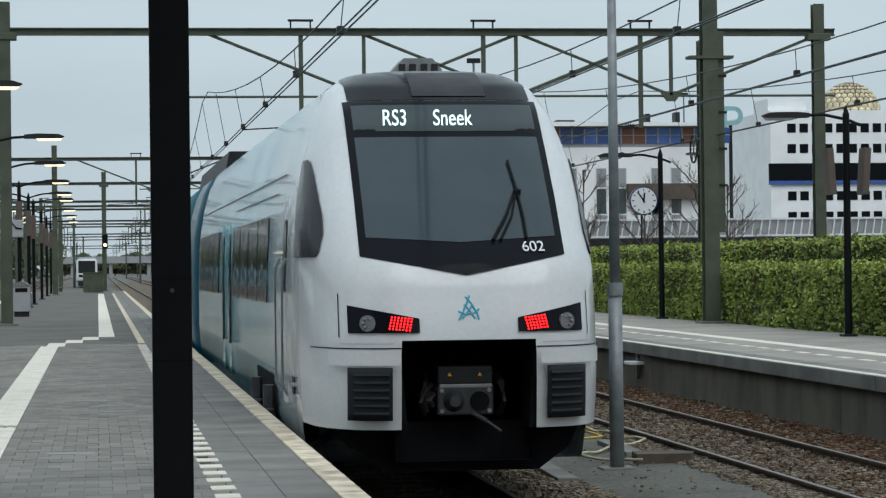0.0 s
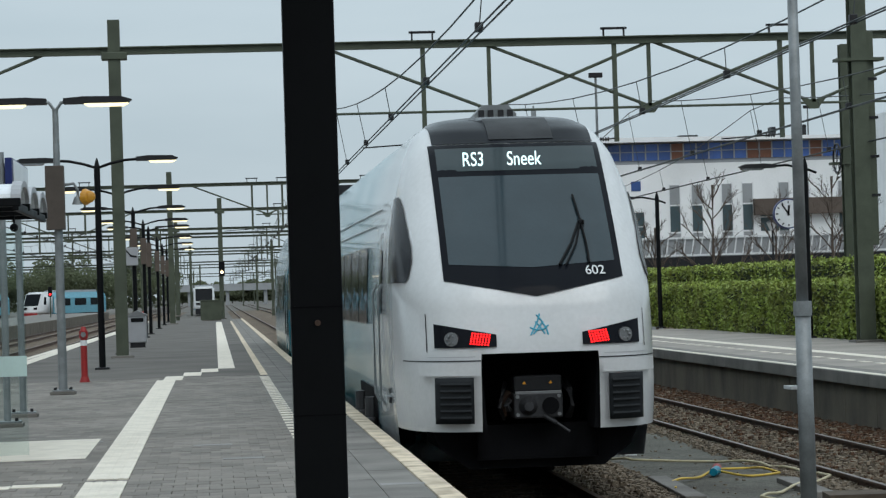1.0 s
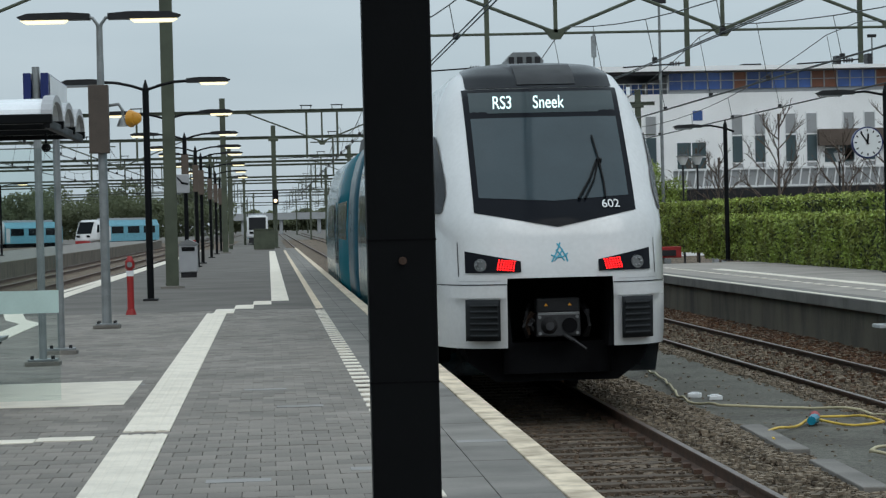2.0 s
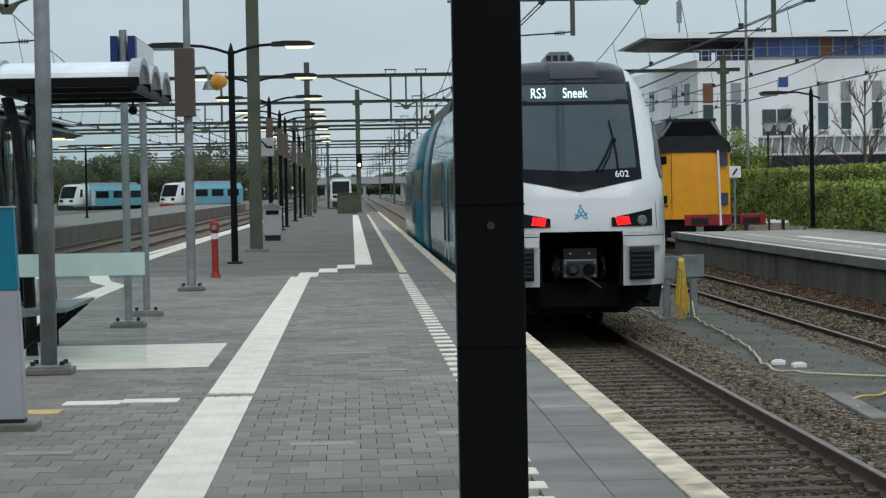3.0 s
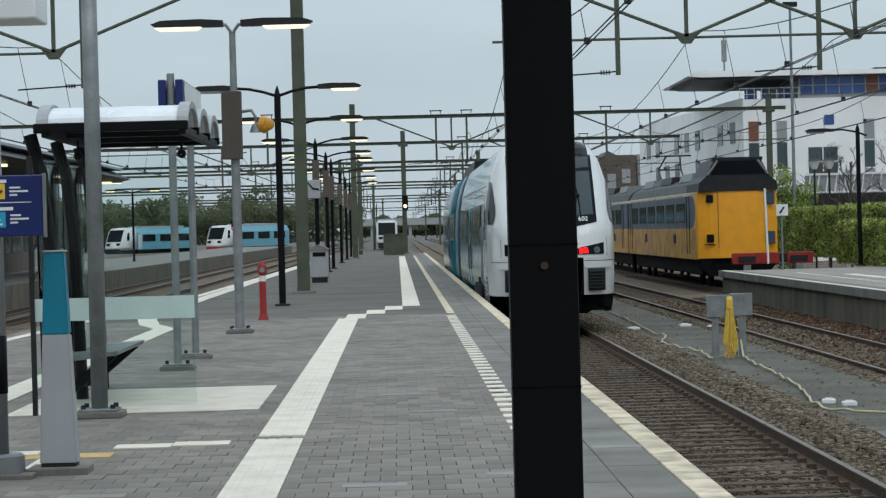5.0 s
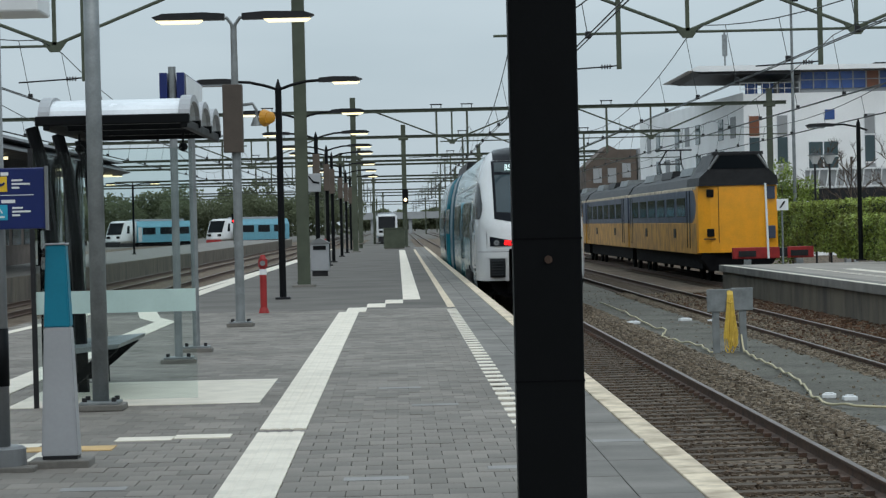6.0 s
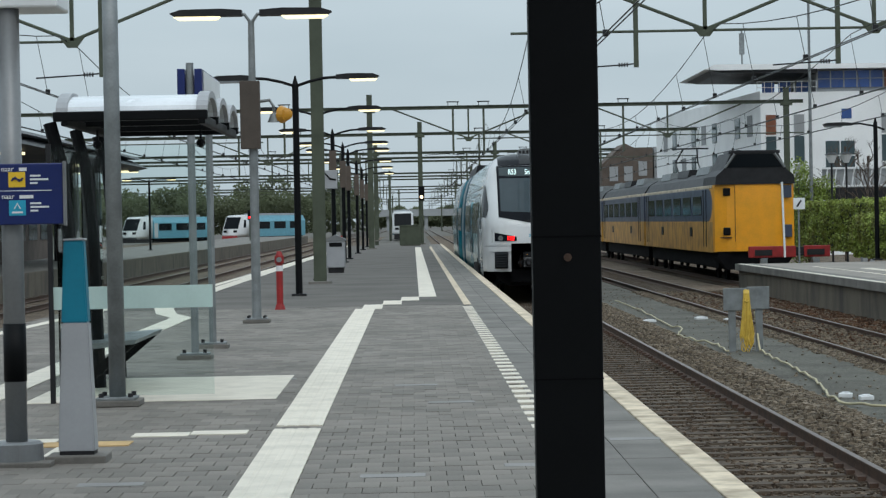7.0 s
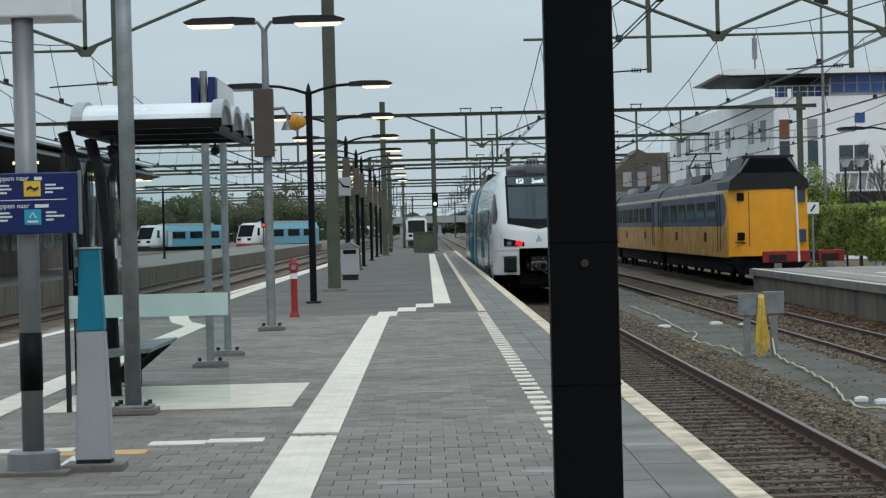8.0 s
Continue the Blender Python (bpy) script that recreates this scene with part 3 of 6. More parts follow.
def build_train():
    tr = thing("passenger_train", "white and teal regional train leaving with red tail lights lit", "train")
    cab = part("cab_shell", shell(), M_TWHITE, tr, "glossy white rounded cab", True)
    part("car_body", hull(0, 24, True), M_SIDE, tr, "pale lacquer flank fading into teal", True)
    part("power_module", hull(24.5, 30.6), M_MODULE, tr, "dark teal power module between the cars", True)
    part("rear_car_body", hull(31.1, 54), M_SIDE, tr, "teal flank of the second car", True)
    for y in (24, 30.6):
        bm = B()
        box(bm, -1.2, 1.2, y, y + .5, .7, 3.75, .05)
        part("gangway", bm, M_DARK, tr, "black rubber gangway bellows")
    bm = B()
    prism(bm, [(-1.05, 3.95), (-.95, 4.42), (.95, 4.42), (1.05, 3.95)], 21, 33)
    part("roof_fairing", bm, M_DARK, tr, "dark roof equipment fairing")
    # roof aerial pod over the cab
    pod = part("roof_pod", prism(B(), [(-.24, 4.25), (-.25, 4.36), (-.15, 4.47), (.15, 4.47), (.25, 4.36), (.24, 4.25)], 1.5, 2.0), M_GALV, tr, "grey roof horn housing")
    for k in (-.17, -.06, .06, .17):
        bm = B()
        box(bm, k - .035, k + .035, 1.47, 1.5, 4.32, 4.41, .006)
        part("horn_grille", bm, M_DARK, pod)
    # black mask of the windscreen and roof front
    def vlow(x):
        return 2.215 + .185 * min(1, abs(x) / .95)

    mask = part("windscreen_mask", patch(-.95, .95, vlow, lambda x: 3.90, 30, 26, .012), M_MASK, tr, "black glazed mask with pointed lower edge", True)
    part("roof_front", patch(-.90, .90, lambda x: 3.915, lambda x: 4.27 - .07 * (abs(x) / .9) ** 2.5, 24, 10, .010), M_MASK, tr, "dark grey roof front", True)
    part("roof_panel", patch(-.27, .45, lambda x: 3.95, lambda x: 4.23, 10, 6, .016), M_DARK, tr, "slightly lighter hatch in the roof front", True)
    screen = part("windscreen", patch(-.88, .88, lambda x: 2.52 + .06 * abs(x), lambda x: 3.54, 24, 18, .018), M_SCREEN, tr, "large tinted windscreen reflecting the wires", True)
    disp = part("destination_display", patch(-.88, .88, lambda x: 3.60, lambda x: 3.85, 20, 6, .018), M_DISPLAY, tr, "grey glazed destination display", True)
    for txt, x in (("RS3", -.50), ("Sneek", .06)):
        lettering("display_text", txt, .22, M_LED, disp, pose(x, nose_y(x, 3.66) - .10, 3.72, 84) @ Matrix.Diagonal((.72, 1, 1, 1)), "lit white dot-matrix lettering")
    lettering("fleet_number", "602", .17, M_BOARD, mask, pose(.65, nose_y(.65, 2.47) - .03, 2.47, 52, 0, 6) @ Matrix.Diagonal((.86, 1, 1, 1)), "white painted number")
    # wiper
    bm = B()
    def on(x, z, l=.05):
        return (x, nose_y(x, z) - l, z)
    tube(bm, [on(.28, 2.54), on(.44, 2.77), on(.55, 2.99)], .016)
    tube(bm, [on(.35, 2.54), on(.49, 2.76), on(.57, 2.99)], .012)
    tube(bm, [on(.60, 2.55), on(.60, 2.75), on(.58, 3.0), on(.54, 3.3)], .013)
    ball(bm, on(.58, 2.99), .045, 1)
    part("wiper", bm, M_BLACK, screen, "black parked wiper arm")
    # head and tail lights
    for s in (-1, 1):
        low = (lambda x: 1.70 + .0 * x)
        hi = (lambda x: 1.83 + .20 * (abs(x) - .46))
        x0, x1 = sorted((s * .45, s * 1.08))
        hs = part("headlight_housing", patch(x0, x1, low, hi, 16, 6, .014), M_MASK, tr, "black slanted headlight housing", True)
        x0, x1 = sorted((s * .52, s * .735))
        part("tail_light_lens", patch(x0, x1, lambda x: 1.705, lambda x: 1.84 + .12 * (abs(x) - .5), 6, 4, .02), M_MASK, hs)
        for i in range(7):
            for j in range(5):
                x = s * (.545 + .03 * i - .006 * j)
                z = 1.722 + .026 * j + .003 * i
                ob = new("led", LED)
                ob.parent, ob.location = hs, (x, nose_y(x, z) - .03, z)
        x = s * .90
        y = nose_y(x, 1.79)
        bm = B()
        rod(bm, (x, y + .02, 1.79), (x + s * .02, y - .035, 1.79), .075, n=20)
        lp = part("headlight", bm, M_LENS, hs, "unlit round headlight")
        for a in range(6):
            bm = B()
            ball(bm, (x + .042 * math.cos(a * math.tau / 6) + s * .02, y - .036, 1.79 + .042 * math.sin(a * math.tau / 6)), .016, 1)
            part("headlight_lens", bm, M_SILVER, lp)
        # seam line and buffer shelf
        part("seam", patch(*sorted((s * .62, s * 1.36)), lambda x: 1.555, lambda x: 1.567, 14, 1, .006), M_DARK, tr)
        part("bumper_shelf", patch(*sorted((s * .63, s * 1.22)), lambda x: 1.41, lambda x: 1.545, 12, 3, .09), M_TWHITE, tr, "white slanted bumper shelf", True)
        part("seam", patch(*sorted((s * 1.15, s * 1.158)), lambda x: 1.66, lambda x: 2.06, 1, 6, .006), M_DARK, tr)
        part("seam", patch(*sorted((s * .68, s * 1.15)), lambda x: 1.60, lambda x: 1.606, 8, 1, .006), M_LGREY, tr)
        # ribbed buffer pad
        x0, x1 = sorted((s * .70, s * 1.08))
        pad = part("buffer_pad", patch(x0, x1, lambda x: .91, lambda x: 1.39, 8, 6, .05, .05), M_GRILLE, tr, "black ribbed rubber buffer pad", True)
        for k in range(6):
            z = .97 + .07 * k
            bm = B()
            tube(bm, [(x0 + .04 + (x1 - x0 - .08) * i / 6, nose_y(x0 + .04 + (x1 - x0 - .08) * i / 6, z) - .105, z) for i in range(7)], .02, 6)
            part("pad_rib", bm, M_GRILLE, pad)
    # emblem: three loose strokes
    bm = B()
    for pts in ([(-.09, 1.81), (-.05, 1.88), (.0, 1.98), (.015, 2.03)], [(-.02, 2.02), (.03, 1.96), (.08, 1.87), (.095, 1.81)], [(-.095, 1.89), (-.02, 1.86), (.05, 1.87), (.10, 1.91)], [(-.06, 1.82), (.0, 1.89), (.045, 1.95)], [(.06, 1.82), (.01, 1.9), (-.035, 1.95)]):
        tube(bm, [(x, nose_y(x, z) - .004, z) for x, z in pts], .009, 6)
    part("emblem", bm, M_TEALL, tr, "teal woven emblem on the nose")
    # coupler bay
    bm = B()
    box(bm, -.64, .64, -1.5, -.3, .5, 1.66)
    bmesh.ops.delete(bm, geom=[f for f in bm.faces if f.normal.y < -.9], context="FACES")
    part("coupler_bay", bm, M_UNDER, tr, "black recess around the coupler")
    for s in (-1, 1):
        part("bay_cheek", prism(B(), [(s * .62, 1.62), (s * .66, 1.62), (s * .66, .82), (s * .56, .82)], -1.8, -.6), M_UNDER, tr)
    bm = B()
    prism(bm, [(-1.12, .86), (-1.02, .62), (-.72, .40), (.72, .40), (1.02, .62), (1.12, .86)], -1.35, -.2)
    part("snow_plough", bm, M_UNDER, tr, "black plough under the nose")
    cp = thing("coupler", "", "")
    cp.parent = tr
    for n_, args in (("coupler_head", (-.26, .26, -1.62, -1.25, .93, 1.2)), ("electric_box", (-.25, .26, -1.58, -1.3, 1.21, 1.38)), ("draw_bar", (-.12, .12, -1.5, -.4, 1.0, 1.2))):
        bm = B()
        box(bm, *args, .02)
        part(n_, bm, M_STEEL if n_ != "electric_box" else M_DARK, cp)
    bm = B()
    rod(bm, (-.11, -1.72, 1.06), (-.11, -1.6, 1.06), .05, .11, 16)
    part("coupler_cone", bm, M_STEEL, cp)
    bm = B()
    rod(bm, (.13, -1.64, 1.06), (.13, -1.6, 1.06), .09, n=16)
    part("coupler_cup", bm, M_UNDER, cp)
    bm = B()
    rod(bm, (.06, -1.62, .95), (.18, -1.71, .88), .024)
    rod(bm, (.18, -1.71, .88), (.30, -1.79, .79), .014)
    part("uncoupling_lever", bm, M_STEEL, cp, "bare steel uncoupling lever")
    for x in (-.22, .22):
        for z in (.97, 1.16):
            bm = B()
            rod(bm, (x, -1.64, z), (x, -1.615, z), .02, n=8)
            part("flange_bolt", bm, M_SILVER, cp)
    for x in (-.14, .14):
        bm = B()
        prism(bm, [(x - .02, 1.29), (x + .02, 1.29), (x, 1.322)], -1.586, -1.58)
        part("warning_mark", bm, M_YEL, cp, "small yellow warning triangle")
    bm = B()
    box(bm, -.24, .25, -1.62, -1.56, 1.185, 1.215, .006)
    part("cover_hinge", bm, M_SILVER, cp)
    for x, d in ((-.3, -.1), (.30, .08), (.36, .02)):
        bm = B()
        tube(bm, [(x, -1.2, 1.3), (x + d * .5, -1.45, 1.22), (x + d, -1.5, 1.05), (x + d * .4, -1.35, .92)], .022)
        part("cable", bm, M_DARK, cp, "black jumper cable")
    bm = B()
    tube(bm, [(-.3, -1.55, 1.02), (-.34, -1.6, 1.08), (-.3, -1.62, 1.14)], .03)
    part("air_cock", bm, M_STEEL, cp)
    bm = B()
    tube(bm, [(-.27, -1.3, 1.2), (-.36, -1.35, 1.1), (-.33, -1.3, .95)], .04)
    part("air_hose", bm, M_RUST, cp, "dark red air hose")
    for s in (-1, 1):
        # cab side window
        bm = B()
        vs = []
        for z, a, c in ((2.40, -.96, .30), (2.44, -1.02, .33), (2.62, -1.0, .34), (2.8, -.87, .35), (3.0, -.64, .36), (3.2, -.36, .37), (3.31, -.16, .36), (3.35, -.06, .33)):
            vs.append([bm.verts.new((s * (skin_x(a + (c - a) * t / 6, z) + .016), a + (c - a) * t / 6, z)) for t in range(7)])
        for p, q in zip(vs, vs[1:]):
            for k in range(6):
                bm.faces.new((p[k], p[k + 1], q[k + 1], q[k]))
        bmesh.ops.recalc_face_normals(bm, faces=bm.faces)
        part("cab_window", bm, M_MASK, tr, "dark pointed cab side window", True)
        # crew door with rails
        bm = B()
        side_panel(bm, s, 1.35, 2.05, .9, 3.0, .006)
        cd = part("crew_door", bm, M_TWHITE, tr, "white crew door")
        bm = B()
        side_panel(bm, s, 1.5, 1.9, 2.05, 2.8, .012)
        part("door_pane", bm, M_PANE, cd)
        for y in (1.22, 2.18):
            bm = B()
            tube(bm, [(s * 1.42, y, 1.0), (s * 1.47, y, 1.1), (s * 1.47, y, 2.3), (s * 1.42, y, 2.4)], .018)
            part("handrail", bm, M_GALV, cd)
        for y0, w, n in ((4.3, 1.9, 4), (16.0, 1.9, 4), (32.2, 1.9, 4), (43.8, 1.9, 4)):
            for k in range(n):
                bm = B()
                side_panel(bm, s, y0 + k * w, y0 + k * w + w - .08, 1.90, 2.88, .014)
                part("side_window", bm, M_PANE, tr, "dark tinted side window")
        for y in (12.2, 14.1, 40.2, 42.0):
            bm = B()
            side_panel(bm, s, y, y + .75, .75, 2.95, .016)
            dr = part("passenger_door", bm, M_SIDE, tr, "sliding passenger door")
            bm = B()
            side_panel(bm, s, y + .14, y + .62, 1.2, 2.8, .024)
            part("door_pane", bm, M_PANE, dr)
        bm = B()
        box(bm, s * 1.35 - .06, s * 1.35 + .06, 1.0, 23.8, .36, .46)
        part("skirt_edge", bm, M_DARK, tr)
        # arched black sheet painting the bogie cut-out's shade, spring and axle box on it
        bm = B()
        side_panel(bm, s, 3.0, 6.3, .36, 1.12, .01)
        bay = part("bogie_recess", bm, M_UNDER, tr, "black sheet for the shaded bogie cut-out in the skirt")
        for y in (3.5, 5.6):
            bm = B()
            box(bm, s * 1.45 - .05, s * 1.45 + .05, y - .22, y + .22, .45, .75, .03)
            rod(bm, (s * 1.43, y, .75), (s * 1.43, y, 1.0), .1, n=10)
            part("axle_box", bm, M_STEEL, bay)
        for z, y0_, y1_ in ((3.12, 3.4, 11.8), (3.3, 2.4, 23.5)):
            bm = B()
            box(bm, s * half_width(z) - .01, s * half_width(z) + .012, y0_, y1_, z - .006, z + .006)
            part("roof_seam", bm, M_LGREY, tr)
        bm = B()
        box(bm, s * 1.415 - .01, s * 1.415 + .01, .35, .55, 1.05, 1.12)
        box(bm, s * 1.415 - .01, s * 1.415 + .01, .35, .55, 1.17, 1.22)
        part("data_plate", bm, M_DARK, tr)
    for y in (4.6, 20.5, 34.5, 50.5):
        bogie_parts(tr, y)
    for y0, y1 in ((7.5, 18.5), (36, 48.5)):
        bm = B()
        box(bm, -1.25, 1.25, y0, y1, .35, .8, .05)
        part("underframe", bm, M_UNDER, tr)
    return tr




train = build_train()
TRAIN = [(0, 18.2), (.5, 21.3), (1, 25.0), (1.5, 27.1), (1.7, 28.4), (2.8, 36.7), (3.5, 43.1), (4.5, 51.5), (5.8, 63.0), (6.5, 69.5), (7, 73.8), (8, 78.5)]


# ---- black column close to the camera ----
def build_column():
    c = thing("black_column", "black painted steel column standing on the platform", "column", (.506, 8.15, 0), turn=0)
    bm = B()
    box(bm, -.112, .112, -.05, .05, .0, 6.2, .006)
    part("shaft", bm, M_BLACK, c)
    for z in (1.025, 1.49):
        bm = B()
        box(bm, -.114, .114, -.053, -.05, z, z + .006)
        part("seam", bm, M_UNDER, c)
    bm = B()
    rod(bm, (.002, -.051, 1.425), (.002, -.066, 1.425), .013, n=12)
    part("bolt", bm, M_RUST, c, "small rusty bolt head")
    bm = B()
    box(bm, -.2, .2, -.15, .15, 0, .02, .004)
    part("base_plate", bm, M_DARK, c)
    bm = B()
    box(bm, -.7, .7, -.5, .5, 6.2, 6.3)
    part("head_plate", bm, M_DARK, c)


build_column()
build_track(TRACK, -34, 700, 180, "worn track with rusty rails beside the platform")
build_track(8.15, -34, 700, 180, "weedy rusty track before the far platform")
build_track(-8.6, -34, 700, 120, "track along the other platform edge")
build_track(-12.2, -34, 700, 0, "track beside the island platform")
build_track(12.1, 84, 500, 60, "bay track ending at a buffer stop")


# ---- overhead line ----
def i_outline(a, b, t):
    """A wide-flange section, 2a wide over the flanges and 2b deep."""
    return [(-a, -b), (a, -b), (a, -b + 2 * t), (t, -b + 2 * t), (t, b - 2 * t), (a, b - 2 * t), (a, b), (-a, b), (-a, b - 2 * t), (-t, b - 2 * t), (-t, -b + 2 * t), (-a, -b + 2 * t)]


def build_portal(y, x0, x1, posts, z, hangers, braces=True, label="olive steel catenary portal spanning the tracks"):
    """A gantry: posts, top girder, lower tie with V braces, and drop posts that carry the wires."""
    p = thing("catenary_portal", label, "gantry", (0, y, 0), "catenary portals")
    for x in posts:
        bm = B()
        prism(bm, [(x + a, b) for a, b in i_outline(.16, .15, .014)], RAIL - .2, z + .85, "z")
        po = part("post", bm, M_GREEN, p, "olive wide-flange post")
        bm = B()
        box(bm, x - .34, x + .34, -.2, .2, z - .22, z - .02, .02)
        part("bracket", bm, M_GREEN, po)
        bm = B()
        box(bm, x - .3, x + .3, -.3, .3, -.04, .06, .02)
        part("foot", bm, M_CONC, po)
    bm = B()
    prism(bm, [(a, z + .025 + b) for a, b in i_outline(.11, .105, .015)], x0, x1, "x")
    part("girder", bm, M_GREEN, p)
    if braces:
        for a, b in ((x0, -8.75), (2.6, x1)):
            part("tie", rod(B(), (a, 0, z - 1.82), (b, 0, z - 1.82), .035, n=6), M_GREEN, p)
        for x in braces:
            bm = B()
            for s in (-1, 1):
                rod(bm, (x, 0, z - 1.8), (x + s * 4.4, 0, z - .05), .045, n=6)
            part("brace", bm, M_GREEN, p)
            bm = B()
            prism(bm, [(x - .32, z - 1.72), (x + .32, z - 1.72), (x + .12, z - 1.98), (x - .12, z - 1.98)], -.05, .05)
            part("gusset", bm, M_GREEN, p)
            bm = B()
            box(bm, x - .05, x + .05, -.05, .05, z - 1.8, z)
            part("strut", bm, M_GREEN, p)
    for x in hangers:
        bm = B()
        box(bm, x - .06, x + .06, -.06, .06, z - 2.75, z)
        hg = part("drop_post", bm, M_GREEN, p)
        bm = B()
        tube(bm, [(x, 0, z - 2.65), (x - .3, 0, z - 2.68), (x - 1.7, 0, z - 2.75)], .022)
        part("arm", bm, M_DARK, hg)
        bm = B()
        for k in range(4):
            rod(bm, (x - .22 - .07 * k, 0, z - 2.68), (x - .25 - .07 * k, 0, z - 2.68), .06, n=8)
        part("insulator", bm, M_DARK, hg)
        bm = B()
        box(bm, x - .30, x - .26, -.05, .05, z + .12, z + .36)
        box(bm, x + .26, x + .30, -.05, .05, z + .12, z + .36)
        box(bm, x - .36, x + .36, -.05, .05, z + .32, z + .38)
        part("wire_yoke", bm, M_DARK, hg)
    return p


build_portal(64.5, -20, 21.5, (-2.45, 21), 8.2, (-8.0, 5.85, 11.1, 15.7), (-8.75, 7.65, 12.05, 16.6))
build_portal(146, -30, 23, (-2.5, 22), 8.2, (-7.5, 2.4, 4.2, 9.2, 12.4), (3.3, 15), "olive portal beyond the platform lamps")
build_portal(172, -24, 34, (.5, 33.5), 7.6, (-8, -12, 4.6, 9, 13, 25), (-10, 11))
for k, y in enumerate((212, 238, 262, 300, 335, 372, 415, 470, 540, 630, 740)):
    build_portal(y, -34 - 6 * (k % 3), 30 + 5 * (k % 4), (-3.2 - (k % 4) * 2.2, 7 + (k % 3) * 4.5), 7.4 + .25 * (k % 3), (-12, -8, -4.5, 4.6, 9.4, 14), (-10, 9) if k % 2 else ())


def build_wires(x, label, y0=-34, y1=640, span=62, low=4.75, high=6.1):
    """Contact wire, sagging messenger wire and droppers over one track."""
    w = thing("overhead_wire", label, "wire", (x, 0, 0), "overhead wires")
    bm = B()
    for o in (-.04, .04):
        tube(bm, [(o, y0, low), (o, y1, low)], .013, 5)
    part("contact_wire", bm, M_WIRE, w)
    pts, drops = [], []
    k = 0
    y = y0
    while y < y1:
        f = ((y - 2.5) % span) / span
        pts.append((.3 * (-1) ** int((y - 2.5) // span) * (1 - 2 * f), y, low + .45 + (high - low) * (2 * f - 1) ** 2))
        if y < 260 and (y - y0) % 7.75 < .01:
            drops.append(pts[-1])
        y += 3.875
    bm = B()
    tube(bm, pts, .013, 5)
    part("messenger_wire", bm, M_WIRE, w)
    for d in drops:
        bm = B()
        tube(bm, [(0, d[1], low), d], .008, 4)
        dp = part("dropper", bm, M_WIRE, w)
        bm = B()
        box(bm, -.05, .05, d[1] - .06, d[1] + .06, low - .02, low + .10, .01)
        part("clamp", bm, M_DARK, dp)
    return w


for x in (TRACK, 8.15, -8.6, -12.2, 12.1, 15.6):
    build_wires(x, "overhead contact wire with droppers")


def build_stay_post(at, h, label, wide=.17):
    p = thing("catenary_post", label, "post", at, "catenary posts")
    bm = B()
    prism(bm, i_outline(wide, wide, .012), 0, h, "z")
    part("shaft", bm, M_GREEN, p)
    bm = B()
    box(bm, -wide - .35, wide + .4, -wide - .05, wide + .05, h * .58, h * .58 + .07)
    part("cross_arm", bm, M_GREEN, p)
    bm = B()
    box(bm, wide, wide + .18, -.09, .09, h * .2, h * .64, .01)
    part("side_box", bm, M_GREEN, p)
    for k in range(4):
        bm = B()
        box(bm, wide - .02, wide + .24, -.11, .11, h * (.3 + .08 * k), h * (.3 + .08 * k) + .06)
        part("strap", bm, M_DARK, p)
    bm = B()
    box(bm, -.35, .35, -.35, .35, -.02, .06, .02)
    part("foot", bm, M_CONC, p)
    return p


build_stay_post((15.4, 55.2, 0), 11.5, "heavy olive catenary post on the far platform", .19)
sp = build_stay_post((18.4, 68, 0), 8.3, "olive tensioning post with a pulley wheel behind the hedge", .15)
bm = B()
tube(bm, [(-.35 + .05, .42 * math.cos(a * math.tau / 20), 5.0 + .42 * math.sin(a * math.tau / 20)) for a in range(21)], .03)
wheel = part("pulley", bm, M_DARK, sp, "dark spoked tensioning wheel")
for a in range(6):
    bm = B()
    rod(bm, (-.3, 0, 5.0), (-.3, .42 * math.cos(a * math.tau / 6), 5.0 + .42 * math.sin(a * math.tau / 6)), .012, n=5)
    part("spoke", bm, M_DARK, wheel)


# ---- lamps ----
def luminaire(parent, x0, x1, z, y=0, lit=True):
    """Flat lamp head from x0 to its tip x1, with its glowing tube below."""
    s = 1 if x1 > x0 else -1
    L = abs(x1 - x0)
    bm = B()
    prism(bm, [(x0, z - .045), (x0, z + .045), (x0 + s * L * .3, z + .07), (x0 + s * L * .85, z + .06), (x1, z + .005), (x1 - s * .08, z - .045)], y - .14, y + .14)
    h = part("lamp_head", bm, M_DARK, parent, "dark flat lamp head")
    bm = B()
    prism(bm, [(x0 + s * L * .3, z - .05), (x0 + s * L * .95, z - .05), (x0 + s * L * .88, z - .095), (x0 + s * L * .36, z - .095)], y - .12, y + .12)
    part("diffuser", bm, M_LAMP if lit else M_LENS, h, "glowing pale yellow diffuser" if lit else "")
    return h


def build_platform_lamp(at, label, lit=(True, True), ball_=False):
    """Black pointed post with two arms."""
    p = thing("platform_lamp", label, "lamp", at, "platform lamps")
    bm = B()
    rod(bm, (0, 0, 0), (0, 0, 4.55), .075, .07, 12)
    rod(bm, (0, 0, 4.55), (0, 0, 4.75), .07, .012, 12)
    part("post", bm, M_BLACK, p)
    bm = B()
    box(bm, -.16, .16, -.16, .16, 0, .05, .01)
    part("foot", bm, M_DARK, p)
    for s, on in zip((-1, 1), lit):
        bm = B()
        tube(bm, [(0, 0, 4.52), (s * .3, 0, 4.62), (s * .62, 0, 4.69), (s * .95, 0, 4.71)], .035)
        part("arm", bm, M_BLACK, p)
        luminaire(p, s * .88, s * 1.82, 4.71, 0, on)
    return p


